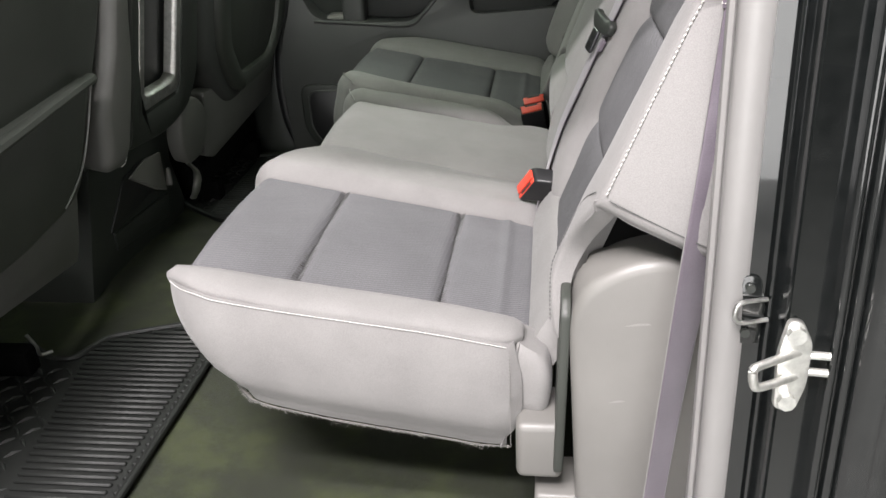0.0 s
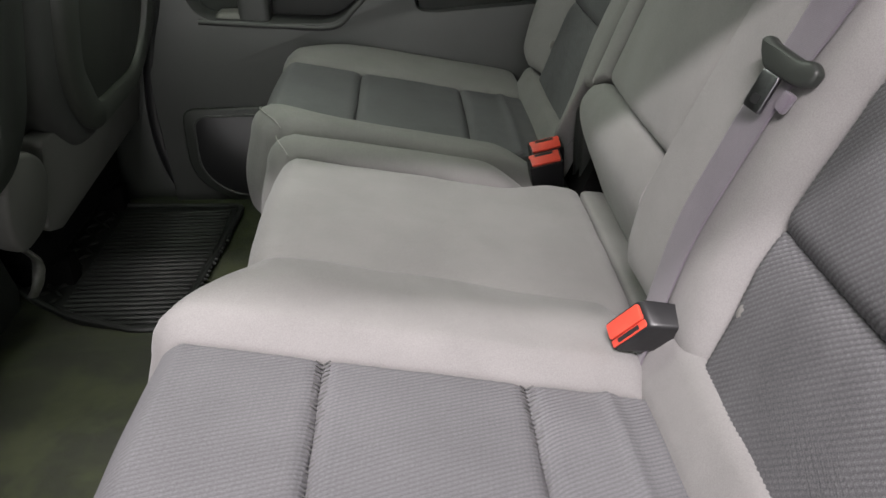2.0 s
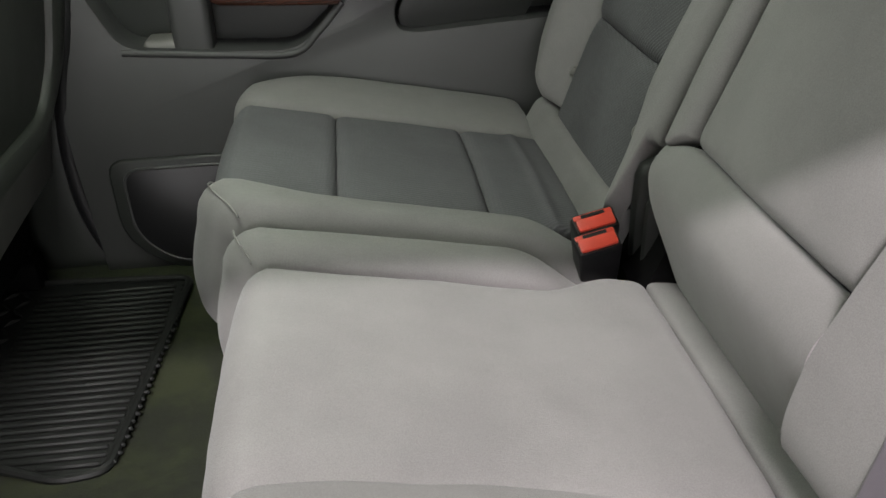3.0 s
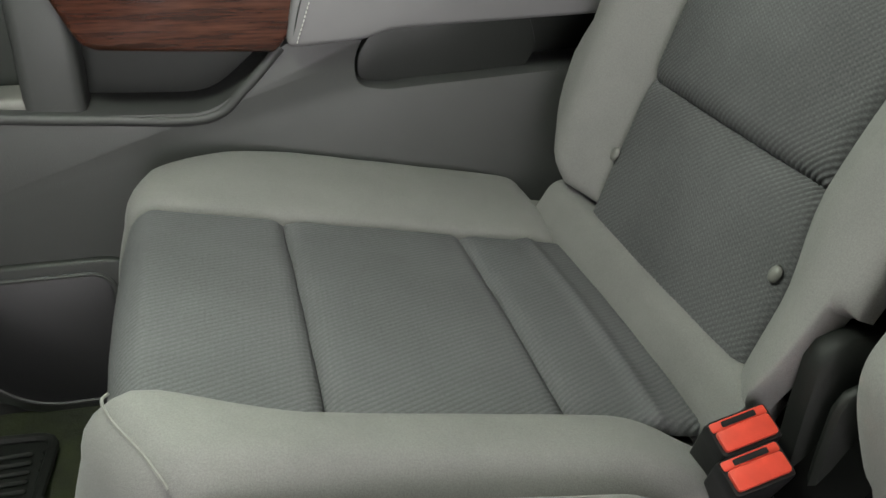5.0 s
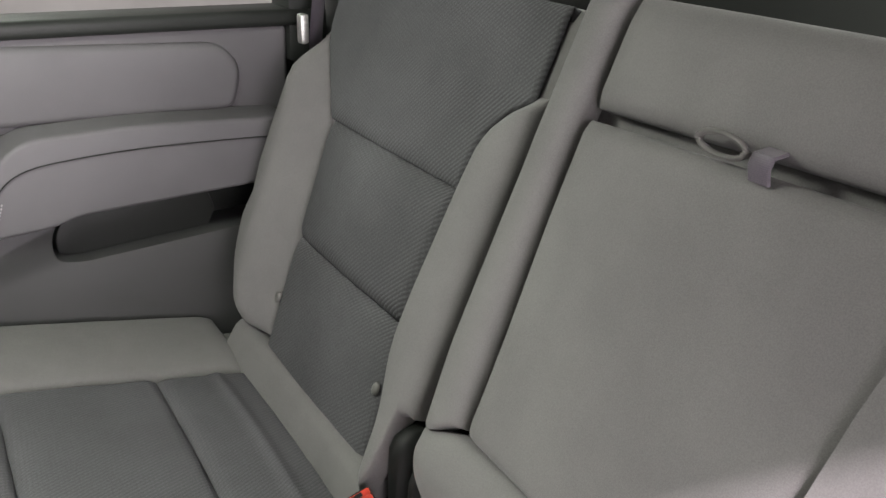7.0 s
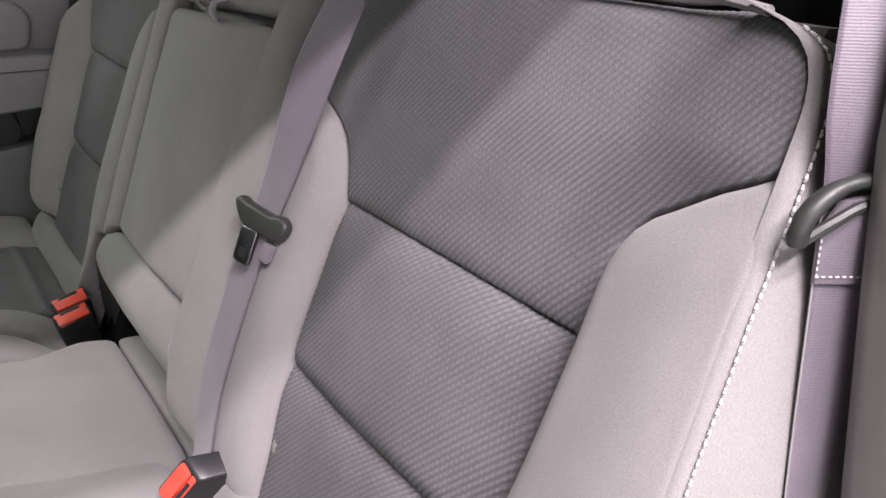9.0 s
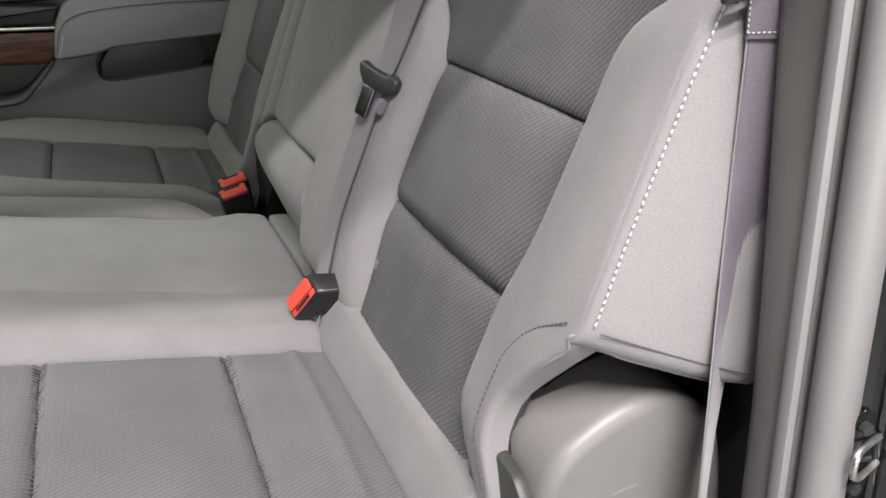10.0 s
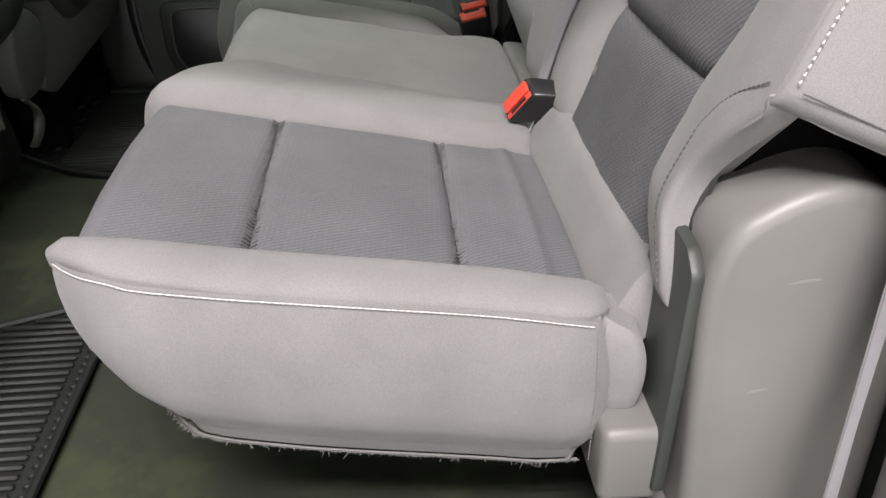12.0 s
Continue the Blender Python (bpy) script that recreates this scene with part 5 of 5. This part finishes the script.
# ---- far rear door ----
door = thing("rear_door", 0.2, 1.5, FLOOR, "dark grey rear door lined with walnut trim, closed", "car door")


DOOR_GREY = plastic("door_vinyl_grey", (0.155, 0.15, 0.155), 0.5, 500, 0.0004)


def on_door(y):
    return lambda u, v, w: Vector((u, y + w, v))


part("outer_skin", box(-0.32, 0.78, 1.535, 1.56, -0.02, 0.76, 0.006), PLASTIC_DARK, door)
low = rounded([(-0.20, 0.03), (0.72, 0.03), (0.72, 0.485), (0.60, 0.484), (0.345, 0.468), (0.313, 0.474), (0.310, 0.505), (0.322, 0.530), (0.238, 0.528), (0.198, 0.486), (0.155, 0.452), (0.05, 0.456), (-0.106, 0.468), (-0.148, 0.56), (-0.17, 0.64), (-0.215, 0.64), (-0.215, 0.30)],
              [0.02, 0.01, 0.004, 0.01, 0.012, 0.014, 0.014, 0.004, 0.02, 0.04, 0.04, 0.02, 0.03, 0.02, 0.005, 0.005, 0.05], 4)
part("lower_panel", prism(low, on_door(1.432), 0.09, 0.0025, 2), PLASTIC_MID, door, "dark grey moulded lower panel")
part("panel_lip", tube(spline([(u, 1.4345, v) for u, v in ((-0.105, 0.462), (0.05, 0.450), (0.15, 0.446), (0.192, 0.477), (0.232, 0.520))], 8), 0.006, 10), PLASTIC_MID, door)
part("pocket_back", box(-0.20, 0.72, 1.505, 1.525, 0.40, 0.63, 0.002), PLASTIC_DARK, door, "dark pocket lining")
part("pocket_divider", box(0.225, 0.318, 1.455, 1.52, 0.515, 0.60, 0.004), PLASTIC_MID, door)
# recess floor coloured dark in place of the shade that falls there
part("pocket_inset", prism(rounded([(0.318, 0.470), (0.345, 0.460), (0.515, 0.466), (0.535, 0.50), (0.515, 0.56), (0.36, 0.56), (0.318, 0.50)], 0.012, 4), on_door(1.462), 0.05, 0.004), PLASTIC_DARK, door, "rubber pocket inset darkened for the shade in its recess")
arm = rounded([(0.236, 0.524), (0.246, 0.585), (0.268, 0.628), (0.298, 0.646), (0.42, 0.651), (0.64, 0.640), (0.64, 0.552), (0.345, 0.540), (0.318, 0.530)], [0.012, 0.03, 0.02, 0.02, 0.05, 0.02, 0.01, 0.03, 0.02], 5)
part("armrest", prism(arm, on_door(1.408), 0.10, 0.006, 4, both=False), DOOR_GREY, door, "soft grey armrest")
part("armrest_seam", tube(spline([(0.243, 1.409, 0.535), (0.256, 1.4065, 0.580), (0.285, 1.406, 0.606), (0.34, 1.406, 0.616), (0.45, 1.406, 0.620), (0.60, 1.406, 0.616)], 6), 0.0008, 5), PLASTIC_DARK, door, "dark stitched seam")
part("stitching", stitches([(0.247, 1.407, 0.53), (0.262, 1.405, 0.575)], 0.003, 0.0016, 0.0009), THREAD, door, "pale stitching")
wood = rounded([(0.008, 0.597), (0.024, 0.560), (0.040, 0.527), (0.10, 0.5235), (0.226, 0.518), (0.240, 0.535), (0.262, 0.583), (0.10, 0.592)], [0.004, 0.02, 0.016, 0.02, 0.004, 0.01, 0.004, 0.02], 5)
wd = part("wood_trim", prism(wood, on_door(1.418), 0.04, 0.006, 4), WOOD, door, "glossy walnut wood trim")
part("chrome_edge", tube(spline([(0.008, 1.419, 0.5985), (0.10, 1.417, 0.593), (0.264, 1.416, 0.586)], 8), 0.0032, 8), CHROME, wd, "bright metal edge")
part("switch_pod", prism(rounded([(0.02, 0.598), (0.245, 0.592), (0.262, 0.625), (0.05, 0.640)], 0.008, 4), on_door(1.43), 0.07, 0.006), PLASTIC_BLACK, door, "black switch pod")
part("pull_handle", box(-0.03, 0.03, 1.44, 1.50, 0.44, 0.60, 0.012, 4), PLASTIC_MID, door, "grey pull handle post")
part("handle_foot", box(-0.075, 0.0, 1.445, 1.50, 0.455, 0.474, 0.008, 3), PLASTIC_GREY, door)
upper = rounded([(-0.20, 0.64), (0.26, 0.635), (0.66, 0.625), (0.66, 0.752), (0.40, 0.765), (-0.20, 0.775)], 0.01, 3)
part("upper_panel", prism(upper, on_door(1.478), 0.05, 0.008, 3), DOOR_GREY, door, "soft grey upper panel")
u2 = rounded([(-0.10, 0.652), (0.575, 0.642), (0.59, 0.70), (0.56, 0.735), (0.30, 0.744), (-0.10, 0.75)], [0.01, 0.02, 0.03, 0.04, 0.02, 0.01], 5)
part("soft_inlay", prism(u2, on_door(1.466), 0.03, 0.010, 4), DOOR_GREY, door, "padded vinyl inlay")
part("ledge", box(-0.22, 0.70, 1.465, 1.54, 0.752, 0.775, 0.008, 3), PLASTIC_DARK, door, "dark window ledge")
sp_o = rounded([(-0.165, 0.292), (0.05, 0.292), (0.05, 0.085), (-0.09, 0.085), (-0.165, 0.15)], [0.03, 0.03, 0.03, 0.06, 0.06], 6)
sp = part("speaker_surround", prism(sp_o, on_door(1.424), 0.02, 0.005, 3), PLASTIC_DARK, door, "dark speaker surround")
sp_i = rounded([(-0.142, 0.276), (0.03, 0.276), (0.03, 0.102), (-0.082, 0.102), (-0.142, 0.158)], [0.03, 0.03, 0.03, 0.05, 0.05], 6)
part("speaker_bead", tube([(u, 1.4225, v) for u, v in sp_i + sp_i[:1]], 0.0028, 6, caps=False), PLASTIC_MID, sp, "raised bead")
part("speaker_grille", prism(sp_i, on_door(1.4215), 0.006, 0.002), PLASTIC_BLACK, sp, "fine black speaker grille")
part("window_frame", box(-0.24, -0.19, 1.49, 1.54, 0.70, 1.20, 0.008), PLASTIC_DARK, door)
part("window_frame", box(0.66, 0.72, 1.47, 1.54, 0.70, 1.20, 0.008), PLASTIC_DARK, door)

# far pillar and sill trim
edge = [(-0.150, 1.44, 0.80), (-0.172, 1.44, 0.554), (-0.205, 1.445, 0.42), (-0.222, 1.45, 0.294), (-0.215, 1.45, 0.19), (-0.185, 1.45, 0.112), (-0.12, 1.45, 0.075), (0.02, 1.45, 0.062), (0.30, 1.45, 0.062)]
seal = thing("door_seal", -0.2, 1.45, FLOOR, "black rubber seal round the closed far door", "seal")
part("bulb", tube(spline(edge, 6), 0.016, 10), PLASTIC_BLACK, seal)
pil = [(p[0] - 0.012, p[2]) for p in spline(edge, 6)]
setting("pillar_lower_trim", prism(pil + [(0.30, 0.04), (-0.30, 0.04), (-0.42, 0.16), (-0.40, 0.80)], on_door(1.452), 0.06, 0.006), PLASTIC_DARK, "dark plastic trim at the foot of the far pillar", "trim")
setting("pillar_upper", box(-0.40, -0.20, 1.47, 1.54, 0.795, 1.2, 0.01), PLASTIC_DARK, "dark plastic trim of the far pillar", "trim")
setting("front_door", box(-1.4, -0.41, 1.50, 1.56, FLOOR, 0.76, 0.02), PLASTIC_DARK, "dark lining of the closed far front door", "car door")
setting("rear_quarter_trim", box(0.74, 0.93, 1.44, 1.54, FLOOR, 0.80, 0.02), PLASTIC_MID, "dark trim between far door and rear wall", "trim")

far_belt = thing("seat_belt", 0.69, 1.44, FLOOR, "dark seat belt hanging behind the single seat", "seat belt", "rear seat belts")
part("webbing", ribbon([((0.66, 1.430, 0.5), (0.69, 1.455, 0.5)), ((0.675, 1.432, 0.75), (0.705, 1.455, 0.75)), ((0.72, 1.43, 1.15), (0.75, 1.45, 1.15))], 0.002), WEBBING, far_belt)
part("tongue", box(0.655, 0.668, 1.415, 1.432, 0.735, 0.775, 0.004), ZINC, far_belt, "bright steel tongue")
